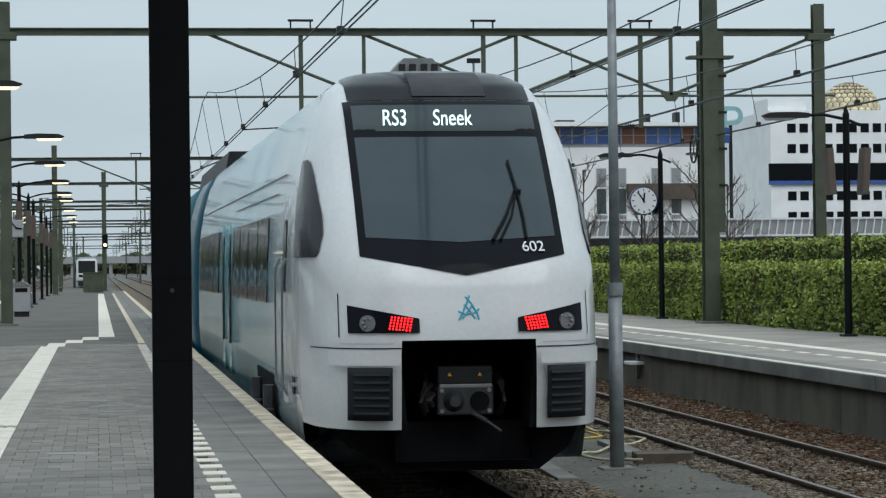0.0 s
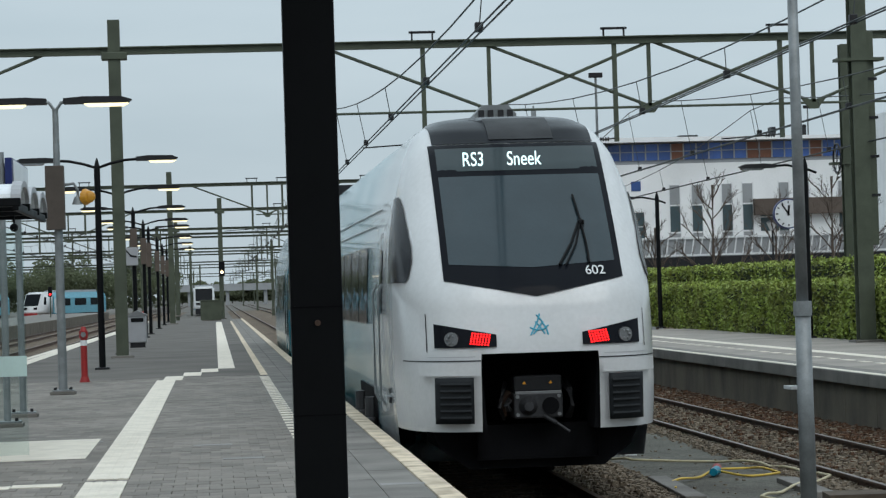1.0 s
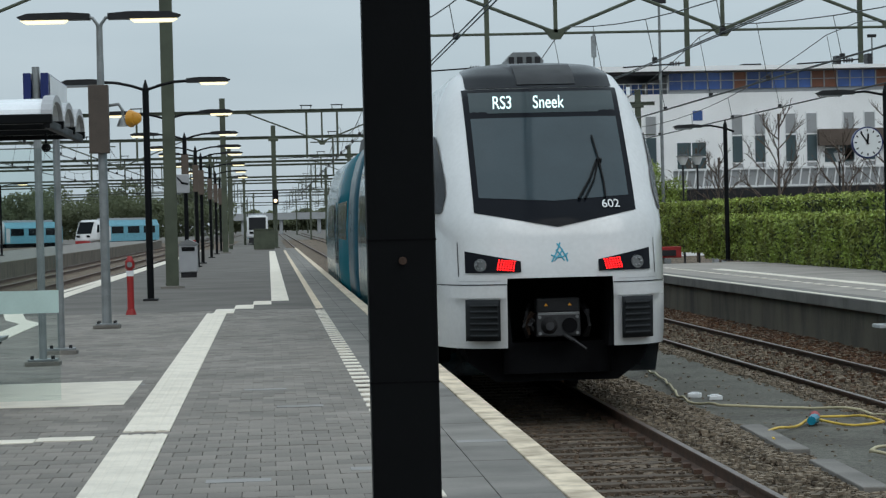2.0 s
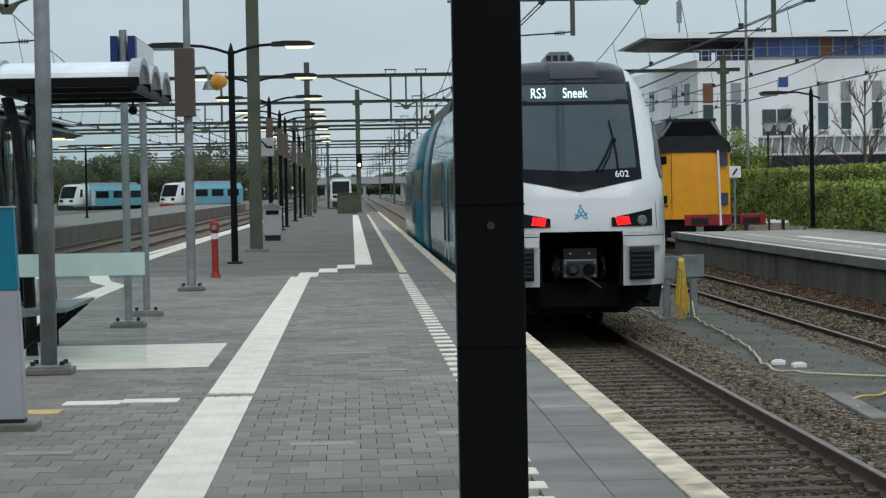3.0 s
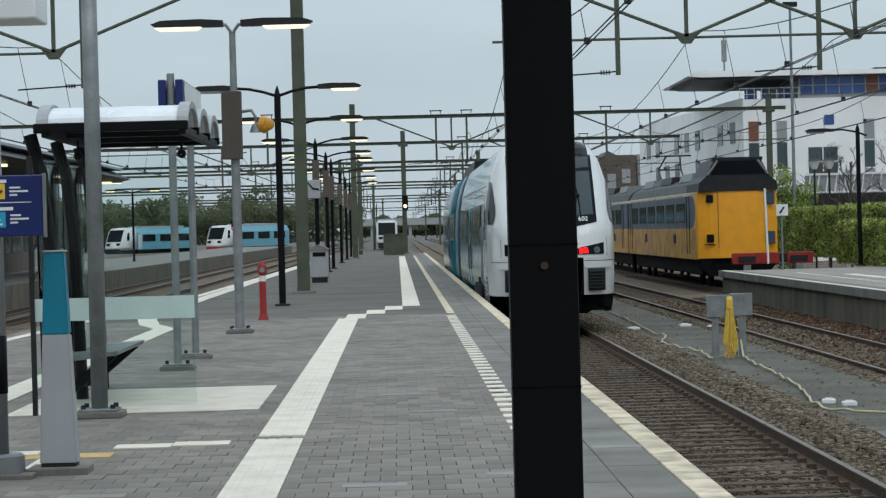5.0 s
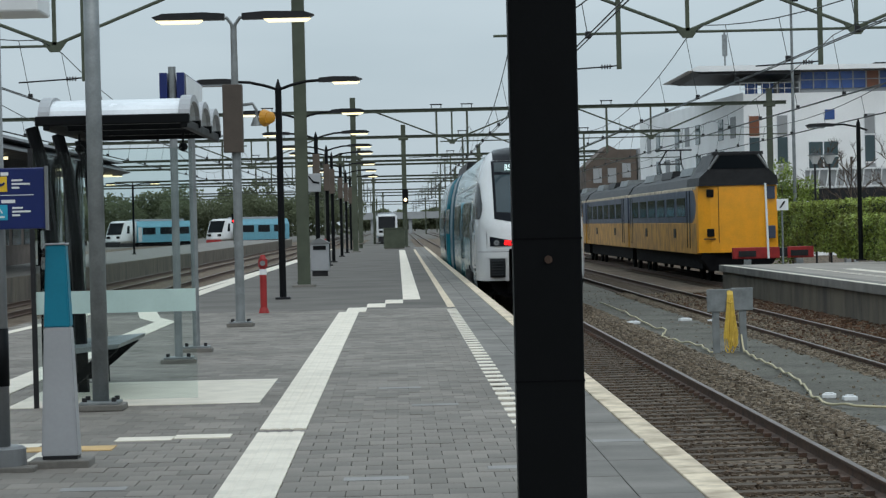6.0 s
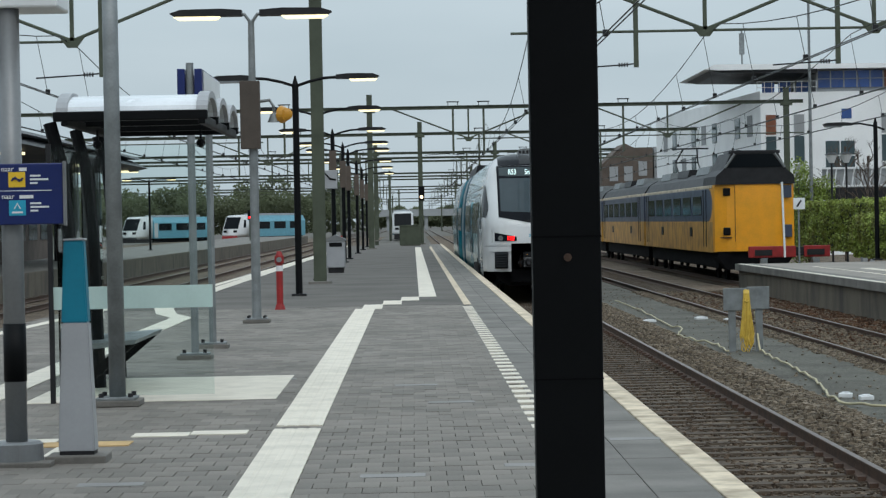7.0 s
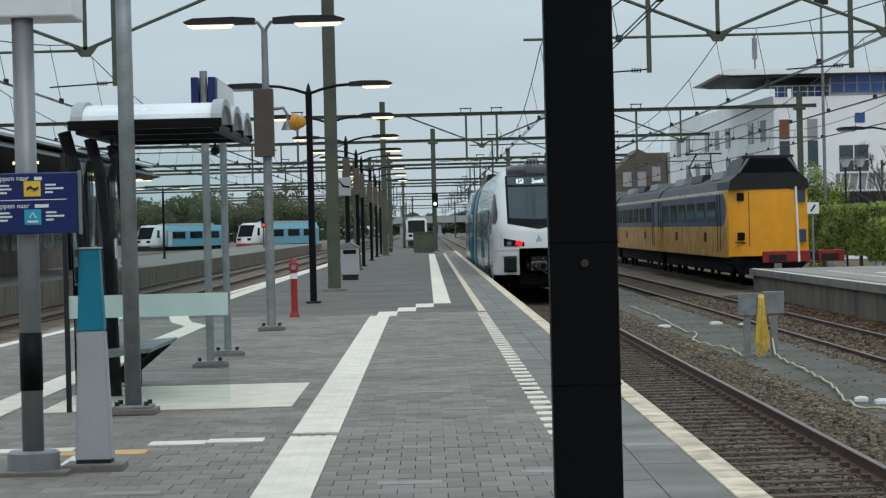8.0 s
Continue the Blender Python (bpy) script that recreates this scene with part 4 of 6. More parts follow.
build_platform_lamp((-2.5, 53.7, 0), "black double-armed platform lamp, lit", (False, True))
for y in (68.5, 84, 98, 107, 126, 142, 158):
    lamp = build_platform_lamp((-2.6 - .004 * (y - 60), y, 0), "black double-armed platform lamp with a column loudspeaker, lit")
    bm = B()
    box(bm, -.12, .12, -.2, -.07, 2.95, 4.0, .015)
    part("loudspeaker", bm, M_BBROWN, lamp, "grey-brown column loudspeaker")
    if y == 84:
        bm = B()
        box(bm, -.36, .14, -.3, -.2, 2.72, 3.34, .02)
        dial = part("platform_clock", bm, M_LGREY, lamp, "square white platform clock")
        for ang, ln, wd in ((-40, .26, .022), (100, .2, .03)):
            bm = B()
            box(bm, -wd, wd, -.315, -.302, -.04, ln, m=Matrix.Translation((-.1, 0, 3.05)) @ Matrix.Rotation(radians(ang), 4, "Y"))
            part("pointer", bm, M_BLACK, dial)
for y, x in ((54, -8.9), (75, -16.2), (95, -16.6), (118, -17), (140, -17.2), (165, -17.5)):
    if y > 60:
        build_platform_lamp((x, y, 0), "black double-armed lamp on the island platform, lit")


def build_steel_lamp():
    """Galvanised lamp with a brown box, a small horn loudspeaker and an amber beacon."""
    p = thing("steel_lamp", "galvanised double lamp with a brown cabinet and amber beacon", "lamp", (-2.51, 39.4, 0), "platform lamps")
    bm = B()
    rod(bm, (0, 0, .04), (0, 0, 3.6), .075, .07, 14)
    rod(bm, (0, 0, 3.6), (0, 0, 4.75), .06, .05, 14)
    part("post", bm, M_GALV, p)
    for s in (-1, 1):
        bm = B()
        tube(bm, [(0, 0, 4.6), (s * .03, 0, 4.78), (s * .1, 0, 4.88), (s * .22, 0, 4.9)], .03)
        part("arm", bm, M_GALV, p)
        luminaire(p, s * .14, s * 1.28, 4.9)
    bm = B()
    box(bm, -.19, .12, -.2, .05, 2.75, 3.82, .01)
    part("cabinet", bm, mat("brown_cabinet", (.065, .05, .04), .6, var=.3), p, "brown weathered metal box")
    bm = B()
    tube(bm, [(.1, 0, 3.5), (.27, 0, 3.52), (.33, 0, 3.42), (.33, 0, 3.3)], .028)
    rod(bm, (.33, 0, 3.3), (.33, 0, 3.17), .05, .1, 12)
    part("horn", bm, M_GALV, p, "grey horn on a bent pipe")
    bm = B()
    rod(bm, (.46, .02, 3.29), (.53, -.04, 3.29), .14, .10, 16)
    ball(bm, (.535, -.05, 3.29), .10, 2, (1, .5, 1))
    part("beacon", bm, mat("amber_lens", (.50, .23, .02), .3, var=.1), p, "round amber beacon")
    footing(p)
    return p


def footing(p, r=.17):
    bm = B()
    box(bm, -r, r, -r, r, .055, .08, .006)
    pl = part("base_plate", bm, M_GALV, p)
    for i in (-1, 1):
        for j in (-1, 1):
            bm = B()
            rod(bm, (i * r * .75, j * r * .75, .08), (i * r * .75, j * r * .75, .115), .022, n=8)
            part("anchor_bolt", bm, M_DARK, pl)
    bm = B()
    box(bm, -r - .04, r + .04, -r - .04, r + .04, 0, .055, .01)
    part("plinth", bm, M_CONC, p, "small concrete plinth")


build_steel_lamp()


def build_steel_post():
    p = thing("steel_post", "tall galvanised lamp post on a bolted base plate", "post", (-2.6, 21.66, 0))
    bm = B()
    rod(bm, (0, 0, .04), (0, 0, 5.2), .072, .066, 18)
    part("shaft", bm, M_GALV, p, "", True)
    footing(p, .17)


build_steel_post()


def build_flood_mast():
    p = thing("flood_lamp", "galvanised track lamp with two floodlights", "lamp", (6.07, 22.5, GAP))
    bm = B()
    rod(bm, (0, 0, 0), (0, 0, 2.2), .085, .08, 14)
    rod(bm, (0, 0, 2.2), (0, 0, 6.0), .062, .05, 14)
    part("shaft", bm, M_GALV, p, "", True)
    bm = B()
    rod(bm, (0, 0, 2.1), (0, 0, 2.25), .095, n=14)
    part("collar", bm, M_GALV, p)
    for s in (-1, 1):
        bm = B()
        tube(bm, [(0, 0, 5.95), (s * .06, 0, 6.15), (s * .2, 0, 6.22)], .025)
        part("arm", bm, M_GALV, p)
        bm = B()
        ball(bm, (s * .33, 0, 6.25), .12, 2, (1.5, .9, .6))
        part("lamp_head", bm, M_GALV if s < 0 else M_DARK, p)
    bm = B()
    box(bm, -.2, .2, -.2, .2, 0, .1, .02)
    part("foot", bm, M_CONC, p)


build_flood_mast()


def build_right_lamp(at, label, extra=""):
    p = thing("street_lamp", label, "lamp", at, "lamps on the far platform")
    bm = B()
    rod(bm, (0, 0, 0), (0, 0, 4.5), .08, .07, 12)
    rod(bm, (0, 0, 4.5), (0, 0, 4.7), .075, .012, 12)
    part("post", bm, M_BLACK, p)
    bm = B()
    tube(bm, [(.3, 0, 4.3), (0, 0, 4.42), (-.5, 0, 4.52), (-.9, 0, 4.5)], .035)
    part("arm", bm, M_BLACK, p)
    luminaire(p, -.8, -1.75, 4.5, 0, False)
    if extra == "clock":
        c = thing("clock", "", "")
        c.parent, c.location = p, (-.5, -.05, 3.25)
        bm = B()
        rod(bm, (0, .09, 0), (0, -.05, 0), .39, n=36)
        part("clock_case", bm, M_SIGN, c)
        bm = B()
        rod(bm, (0, -.05, 0), (0, -.062, 0), .36, n=36)
        part("clock_face", bm, M_BOARD, c, "round white dial")
        for a in range(12):
            bm = B()
            box(bm, -.015, .015, -.068, -.062, .27, .33, m=Matrix.Rotation(radians(a * 30), 4, "Y"))
            part("hour_mark", bm, M_BLACK, c)
        for ang, ln, wd in ((-35, .30, .018), (5, .22, .024)):
            bm = B()
            box(bm, -wd, wd, -.074, -.069, -.05, ln, m=Matrix.Rotation(radians(ang), 4, "Y"))
            part("pointer", bm, M_BLACK, c)
        bm = B()
        box(bm, .36, .5, -.03, .03, -.04, .04)
        part("bracket", bm, M_BLACK, c)
    if extra == "boxes":
        for s in (-1, 1):
            bm = B()
            box(bm, s * .13 - .07, s * .13 + .07, -.2, .2, 2.9, 3.85, .01, Matrix.Rotation(radians(s * 4), 4, "Y"))
            part("loudspeaker", bm, M_BBROWN, p, "grey-brown column loudspeaker")
    bm = B()
    box(bm, -.15, .15, -.15, .15, 0, .05, .01)
    part("foot", bm, M_DARK, p)


build_right_lamp((15.2, 43, 0), "black lamp with column loudspeakers beside the hedge", "boxes")
build_right_lamp((15.45, 61, 0), "black lamp carrying a round white clock", "clock")
build_right_lamp((15.3, 82, 0), "black single-arm lamp beside the hedge")


# ---- things on the platform ----
def build_shelter():
    s = thing("shelter", "glass waiting shelter with a black frame and white barrel roof", "shelter")
    for k in range(3):
        yc = 22.75 + 1.35 * k
        bm = B()
        arc = [(yc - .56 * math.cos(a * math.pi / 12), 2.59 + .16 * math.sin(a * math.pi / 12)) for a in range(13)]
        inner = [(yc - .53 * math.cos(a * math.pi / 12), 2.57 + .14 * math.sin(a * math.pi / 12)) for a in range(13)]
        prism(bm, arc + inner[::-1], -3.10, -1.85, "x")
        part("roof_vault", bm, M_ACRYL, s, "milky white roof vault", False)
        for x in (-3.16, -1.91):
            bm = B()
            arc2 = [(yc - .60 * math.cos(a * math.pi / 12), 2.57 + .21 * math.sin(a * math.pi / 12)) for a in range(13)]
            inner2 = [(yc - .54 * math.cos(a * math.pi / 12), 2.57 + .15 * math.sin(a * math.pi / 12)) for a in range(13)]
            prism(bm, arc2 + inner2[::-1], x, x + .10, "x")
            part("roof_rib", bm, M_LGREY, s, "grey end rib")
    for y in (22.16, 23.42, 24.78, 26.04):
        bm = B()
        box(bm, -3.18, -1.81, y - .05, y + .05, 2.50, 2.585, .01)
        part("roof_beam", bm, M_BLACK, s)
    for x in (-3.08, -1.86):
        bm = B()
        box(bm, x - .03, x + .03, 22.12, 26.08, 2.46, 2.54, .01)
        part("roof_edge", bm, M_BLACK, s)
    for y in (22.4, 24.1, 25.8):
        bm = B()
        tube(bm, [(-3.06, y, .0), (-3.1, y, 1.5), (-3.16, y, 2.15), (-3.25, y, 2.5)], .06, 8)
        part("frame_post", bm, M_BLACK, s)
    for y0, y1 in ((22.5, 24.0), (24.2, 25.7)):
        bm = B()
        box(bm, -3.22, -3.208, y0, y1, .12, 2.28)
        g = part("side_pane", bm, M_GLASS, s)
        g.visible_shadow = False
    bm = B()
    box(bm, -3.22, -1.79, 22.08, 22.092, .06, 2.28)
    g = part("front_pane", bm, M_GLASS, s, "clear glass wind screen")
    g.visible_shadow = False
    bm = B()
    box(bm, -3.22, -1.79, 22.072, 22.08, .83, 1.03)
    part("visibility_band", bm, M_FROST, s, "pale green frosted band")
    bm = B()
    box(bm, -3.24, -3.2, 22.05, 22.11, 0, 2.3)
    part("pane_edge", bm, M_DARK, s)
    bench = thing("bench", "", "")
    bench.parent = s
    bm = B()
    prism(bm, [(-3.2, .40), (-2.62, .46), (-2.60, .50), (-3.2, .46)], 23.2, 25.6)
    part("seat", bm, M_GALV, bench, "grey metal bench seat")
    for y in (23.4, 25.3):
        bm = B()
        prism(bm, [(-3.22, .06), (-3.1, .06), (-2.64, .44), (-2.76, .46)], y, y + .08)
        part("strut", bm, M_BLACK, bench)
    for x in (-2.95, -1.98):
        bm = B()
        rod(bm, (x, 23.4, 2.47), (x, 23.4, 2.36), .012, n=6)
        ball(bm, (x, 23.4, 2.33), .045, 2)
        part("ceiling_lamp", bm, M_BLACK, s)


build_shelter()


def build_info_post():
    p = thing("information_post", "grey round post with a blue check-in sign and white light box", "sign", (-2.635, 16.4, 0))
    bm = B()
    rod(bm, (0, 0, .1), (0, 0, 3.0), .072, .072, 20)
    part("shaft", bm, M_SILVER, p, "", True)
    bm = B()
    rod(bm, (0, 0, .55), (0, 0, .93), .076, n=20)
    part("sleeve", bm, M_BLACK, p, "black rubber sleeve", True)
    bm = B()
    rod(bm, (0, 0, .03), (0, 0, .14), .175, .172, 28)
    rod(bm, (0, 0, .14), (0, 0, .155), .172, .15, 28)
    part("base", bm, M_SILVER, p, "round metal base cover")
    bm = B()
    box(bm, -.25, .25, -.22, .22, -.02, .03, .008)
    part("plinth", bm, M_CONC, p)
    bm = B()
    box(bm, -.45, .355, -.12, -.085, 1.58, 1.98, .008)
    sg = part("sign_panel", bm, M_SIGN, p, "dark blue sign panel with white lettering")
    bm = B()
    box(bm, .355, .372, -.13, -.075, 1.57, 1.99)
    part("sign_rim", bm, M_SILVER, sg)
    def bars(name, x0, z, widths, h=.012, m=M_BOARD):
        for i, w in enumerate(widths):
            bm = B()
            box(bm, x0, x0 + w, -.123, -.12, z - i * .024 - h, z - i * .024)
            part(name, bm, m, sg)
    lettering("sign_text", "ppen naar", .048, M_BOARD, sg, pose(-.06, -.122, 1.945, 90))
    lettering("sign_text", "ppen naar", .048, M_BOARD, sg, pose(-.06, -.122, 1.765, 90))
    bars("sign_bar", .07, 1.953, (.05,), .022)
    bars("sign_bar", .07, 1.773, (.09,), .022)
    for z in (1.905, 1.725):
        bars("sign_bar", -.17, z, (.075, .09, .06))
        bars("sign_bar", .14, z, (.07, .12, .05))
    bars("sign_rule", -.22, 1.805, (.5,), .005)
    for z, m in ((1.84, mat("symbol_yellow", (.75, .48, .03), .4, var=.1, bump=0)), (1.655, mat("symbol_teal", (.02, .32, .48), .4, var=.1, bump=0))):
        bm = B()
        box(bm, .0, .11, -.124, -.12, z - .015, z + .085, .002)
        sy = part("symbol_plate", bm, m, sg)
        bm = B()
        if z > 1.8:
            tube(bm, [(.02, -.126, z + .03), (.045, -.126, z + .05), (.07, -.126, z + .025), (.095, -.126, z + .045)], .008, 5)
            tube(bm, [(.025, -.126, z + .045), (.09, -.126, z + .03)], .006, 5)
            part("symbol", bm, M_SIGN, sy)
        else:
            tube(bm, [(.035, -.126, z + .03), (.055, -.126, z + .065), (.075, -.126, z + .03)], .005, 5)
            box(bm, .02, .09, -.127, -.124, z + .0, z + .012)
            part("symbol", bm, M_BOARD, sy)
    bm = B()
    box(bm, -.55, .34, -.1, .45, 3.0, 3.45, .015)
    part("light_box", bm, M_BOARD, p, "white light box on top")
    bm = B()
    box(bm, -.38, -.05, -.108, -.1, 3.13, 3.22)
    part("light_box_panel", bm, M_SIGN, p)


build_info_post()


def build_validator():
    p = thing("card_reader", "tapered grey card reader pillar with teal upper half", "ticket machine", (-2.25, 16.55, 0))
    def slab(z0, z1, w0, w1, d0, d1):
        bm = B()
        a = [bm.verts.new((sx * w0, sy * d0, z0)) for sx, sy in ((-1, -1), (1, -1), (1, 1), (-1, 1))]
        b = [bm.verts.new((sx * w1, sy * d1, z1)) for sx, sy in ((-1, -1), (1, -1), (1, 1), (-1, 1))]
        for i in range(4):
            bm.faces.new((a[i], a[(i + 1) % 4], b[(i + 1) % 4], b[i]))
        bm.faces.new(a[::-1])
        bm.faces.new(b)
        bmesh.ops.bevel(bm, geom=list(bm.edges), offset=.008, segments=2, affect="EDGES")
        return bm
    part("lower_body", slab(.07, .925, .122, .088, .09, .075), M_LGREY, p, "light grey metal lower body")
    part("upper_body", slab(.925, 1.47, .088, .066, .075, .06), M_TEAL, p, "teal upper body")
    bm = B()
    box(bm, -.07, .075, -.065, .065, 1.47, 1.482, .004)
    part("cap", bm, M_LGREY, p)
    bm = B()
    box(bm, -.115, .115, -.085, .085, .05, .075)
    part("foot", bm, M_DARK, p)
    bm = B()
    box(bm, -.2, .2, -.17, .17, -.02, .05, .01)
    part("plinth", bm, M_CONC, p, "grey concrete plinth")


build_validator()


def build_name_sign():
    p = thing("station_sign", "blue and white station sign on two grey posts", "sign", (-2.57, 29, 0))
    for y in (0, 2.55):
        bm = B()
        rod(bm, (0, y, .04), (0, y, 3.45), .045, n=12)
        part("post", bm, M_GALV, p)
        bm = B()
        box(bm, -.17, .17, y - .13, y + .13, .05, .075, .006)
        pl = part("base_plate", bm, M_GALV, p)
        for i in (-1, 1):
            bm = B()
            rod(bm, (i * .12, y - .08, .07), (i * .12, y - .08, .115), .022, n=8)
            part("anchor_bolt", bm, M_DARK, pl)
        bm = B()
        box(bm, -.2, .2, y - .17, y + .17, -.01, .05, .01)
        part("plinth", bm, M_CONC, p)
    for s in (-1, 1):
        bm = B()
        box(bm, s * .10 - .045, s * .10 + .045, -.05, 2.6, 3.0, 3.38, .008)
        part("sign_panel", bm, M_SIGN, p, "dark blue sign panel")
    bm = B()
    box(bm, .15, .154, .1, 2.5, 3.02, 3.36)
    part("sign_face", bm, M_BOARD, p)


build_name_sign()


def build_bollard(at):
    p = thing("fire_bollard", "red bollard with a white reflective band", "bollard", at, "red bollards")
    bm = B()
    rod(bm, (0, 0, .1), (0, 0, .92), .062, n=16)
    part("shaft", bm, M_RED, p)
    bm = B()
    rod(bm, (0, 0, .1), (0, 0, -.0), .07, .10, 12)
    part("foot", bm, M_RED, p)
    bm = B()
    rod(bm, (0, 0, .70), (0, 0, .80), .064, n=16)
    part("band", bm, M_BOARD, p, "white reflective band")
    bm = B()
    rod(bm, (0, 0, .84), (0, 0, .98), .085, n=12)
    rod(bm, (0, 0, .98), (0, 0, 1.06), .07, .04, 12)
    part("cap", bm, M_RED, p)
    bm = B()
    rod(bm, (0, -.08, .91), (0, -.1, .91), .05, n=12)
    part("hose_coupling", bm, M_GALV, p)
    return p


bo = build_bollard((-2.46, 45.3, 0))
copy_thing(bo, pose(-2.9, 99, 0))


def build_bin():
    p = thing("waste_bin", "grey platform waste bin with a pointed lid", "bin", (-2.46, 78, 0))
    bm = B()
    box(bm, -.29, .29, -.29, .29, .16, 1.0, .03)
    part("body", bm, M_LGREY, p)
    bm = B()
    box(bm, -.24, .24, -.24, .24, 0, .16)
    part("foot", bm, M_DARK, p)
    bm = B()
    prism(bm, [(-.31, 1.0), (.31, 1.0), (.31, 1.05), (0, 1.2), (-.31, 1.05)], -.31, .31)
    part("lid", bm, M_SILVER, p)
    bm = B()
    box(bm, -.2, .2, -.3, -.285, .82, .95)
    part("slot", bm, M_BLACK, p)


build_bin()


def build_cabinet():
    p = thing("green_cabinet", "green trackside equipment cabinet at the platform end", "cabinet", (-.2, 161, 0))
    bm = B()
    box(bm, -.75, .6, -.4, .4, .05, 1.3, .02)
    part("body", bm, M_GREEN, p)
    bm = B()
    box(bm, -.8, .65, -.45, .45, 1.3, 1.36, .01)
    part("roof", bm, M_GREEN, p)
    bm = B()
    box(bm, -.7, .55, -.38, .38, 0, .05)
    part("plinth", bm, M_CONC, p)


build_cabinet()


# ---- between the tracks ----
def build_hook_stand():
    p = thing("cable_stand", "grey steel board on two legs with yellow cable hung over it", "stand", (5.85, 44, GAP))
    for s in (-1, 1):
        bm = B()
        box(bm, s * .24 - .06, s * .24 + .06, -.04, .04, 0, 1.15)
        part("leg", bm, M_GALV, p)
    bm = B()
    box(bm, -.40, .02, -.07, -.04, .80, 1.20, .01)
    part("board", bm, M_GALV, p)
    bm = B()
    box(bm, .02, .42, -.075, -.045, .82, 1.22, .01)
    part("board", bm, M_GALV, p)
    for k in range(6):
        x, o, d = -.03 + .012 * k, (k - 2.5) * .013, .012 * (k % 3)
        z = .02 + .05 * (k % 3)
        bm = B()
        tube(bm, [(x, -.06, 1.16), (x, -.1, 1.1), (x - .02 + o * .4, -.12 - d, .75), (x - .05 + o, -.13 - d, .35), (x - .03 + o, -.14 - d, .1 + z), (x + .01 + o, -.15, .04 + z), (x + .05 + o, -.14 - d, .12 + z), (x + .06 + o, -.13, .4), (x + .03 + o * .4, -.12, .78), (x + .02, -.1, 1.1), (x + .02, -.06, 1.17)], .015, 6)
        part("cable_loop", bm, M_HOSE, p, "hanging yellow cable loop")
    bm = B()
    tube(bm, [(-.05, -.1, .98), (.0, -.15, .96), (.07, -.1, .97)], .014, 6)
    part("cable_tie", bm, M_HOSE, p)


build_hook_stand()


def ground_cable(name, label, pts, r, m):
    bm = B()
    fine = []
    for a, b in zip(pts, pts[1:]):
        for k in range(6):
            t = k / 6
            x, y = a[0] + (b[0] - a[0]) * t, a[1] + (b[1] - a[1]) * t
            za, zb = (p[2] if len(p) > 2 else .12 for p in (a, b))
            fine.append((x + .008 * math.sin(y * 2.1), y, GAP + za + (zb - za) * t + .02 * math.sin(y * 5)))
    tube(bm, fine, r, 6)
    tagged(part(name, bm, m, None, label, True), category="cable")


ground_cable("pale_cable", "pale cable lying loose on the ballast", [(6.05, 44.2, .75), (6.07, 44.1, .45), (6.02, 43.4, .12), (5.94, 41.7), (5.85, 38.5), (5.69, 35.3), (5.39, 32.5), (5.33, 31.3), (5.54, 30.3), (6.5, 29.9), (7.0, 29.0), (7.3, 26.5), (6.4, 25.0), (5.9, 24.0), (6.6, 22.8)], .018, M_TAN)
ground_cable("pale_cable", "pale cable looped beside the track path", [(5.45, 43.3), (5.55, 46), (5.37, 47.5), (5.22, 49.5), (5.66, 52.7), (5.53, 54), (5.78, 65), (5.66, 71.7)], .018, M_TAN)
ground_cable("yellow_cable", "yellow cable curled on the ballast", [(6.2, 27.8), (6.5, 27.2), (6.9, 27.5), (6.7, 28.4), (6.3, 28.2), (5.9, 27.4), (5.4, 26.5), (5.2, 25.2)], .016, M_HOSE)


def build_plug():
    p = thing("cable_plug", "blue and red cable plugs lying on the ballast", "plug", (6.15, 27.7, GAP + .14), turn=70)
    bm = B()
    rod(bm, (-.18, 0, 0), (.1, 0, 0), .05, .06, 10)
    part("plug_body", bm, M_TEAL, p)
    bm = B()
    rod(bm, (.1, 0, 0), (.25, .02, .02), .06, .06, 10)
    part("plug_collar", bm, M_RED, p)


build_plug()
for x, y, sx in ((5.37, 57, .14), (6.67, 58, .14), (7.15, 56.8, .1), (5.62, 32.5, .09), (5.8, 32.0, .09)):
    bm = B()
    box(bm, -sx, sx, -.08, .08, -.03, .03, .012)
    box(bm, -sx * .6, sx * .6, -.05, .05, .03, .045, .006)
    ob = part("cover_block", bm, M_BOARD, None, "small white cover block on the ground")
    ob.matrix_basis = pose(x, y, GAP + .10, 0, 0, random.uniform(-25, 25))
    tagged(ob, category="cover", group="white cover blocks")
for x, y, ln in ((5.3, 25.8, 3.0), (6.7, 25.3, 2.2), (5.2, 22, 2.5)):
    bm = B()
    box(bm, -.12, .12, -ln / 2, ln / 2, -.03, .05, .012)
    ob = part("concrete_kerb", bm, M_CONC, None, "concrete cable trough lid beside the rails")
    ob.matrix_basis = pose(x, y, GAP + .09, 0, 0, -2)
    tagged(ob, category="kerb", group="trough lids")
bm = B()
prism(bm, [(-.35, -.25), (.3, -.3), (.42, .05), (.2, .3), (-.3, .28)], -.02, .10, "z")
ob = part("stone_slab", bm, M_SLEEPER, None, "flat worn concrete slab on the ballast")
ob.matrix_basis = pose(6.8, 23.4, GAP + .09)
tagged(ob, category="slab")


def build_wall_bracket(y):
    p = thing("wall_bracket", "pale metal step bracket on the platform wall", "bracket", (10.44, y, -.38))
    bm = B()
    box(bm, -.28, .0, -.28, .28, -.03, .03, .008)
    part("step", bm, M_BOARD, p)
    bm = B()
    box(bm, -.06, .0, .1, .2, -.3, .25)
    part("stem", bm, M_GALV, p)


build_wall_bracket(41)


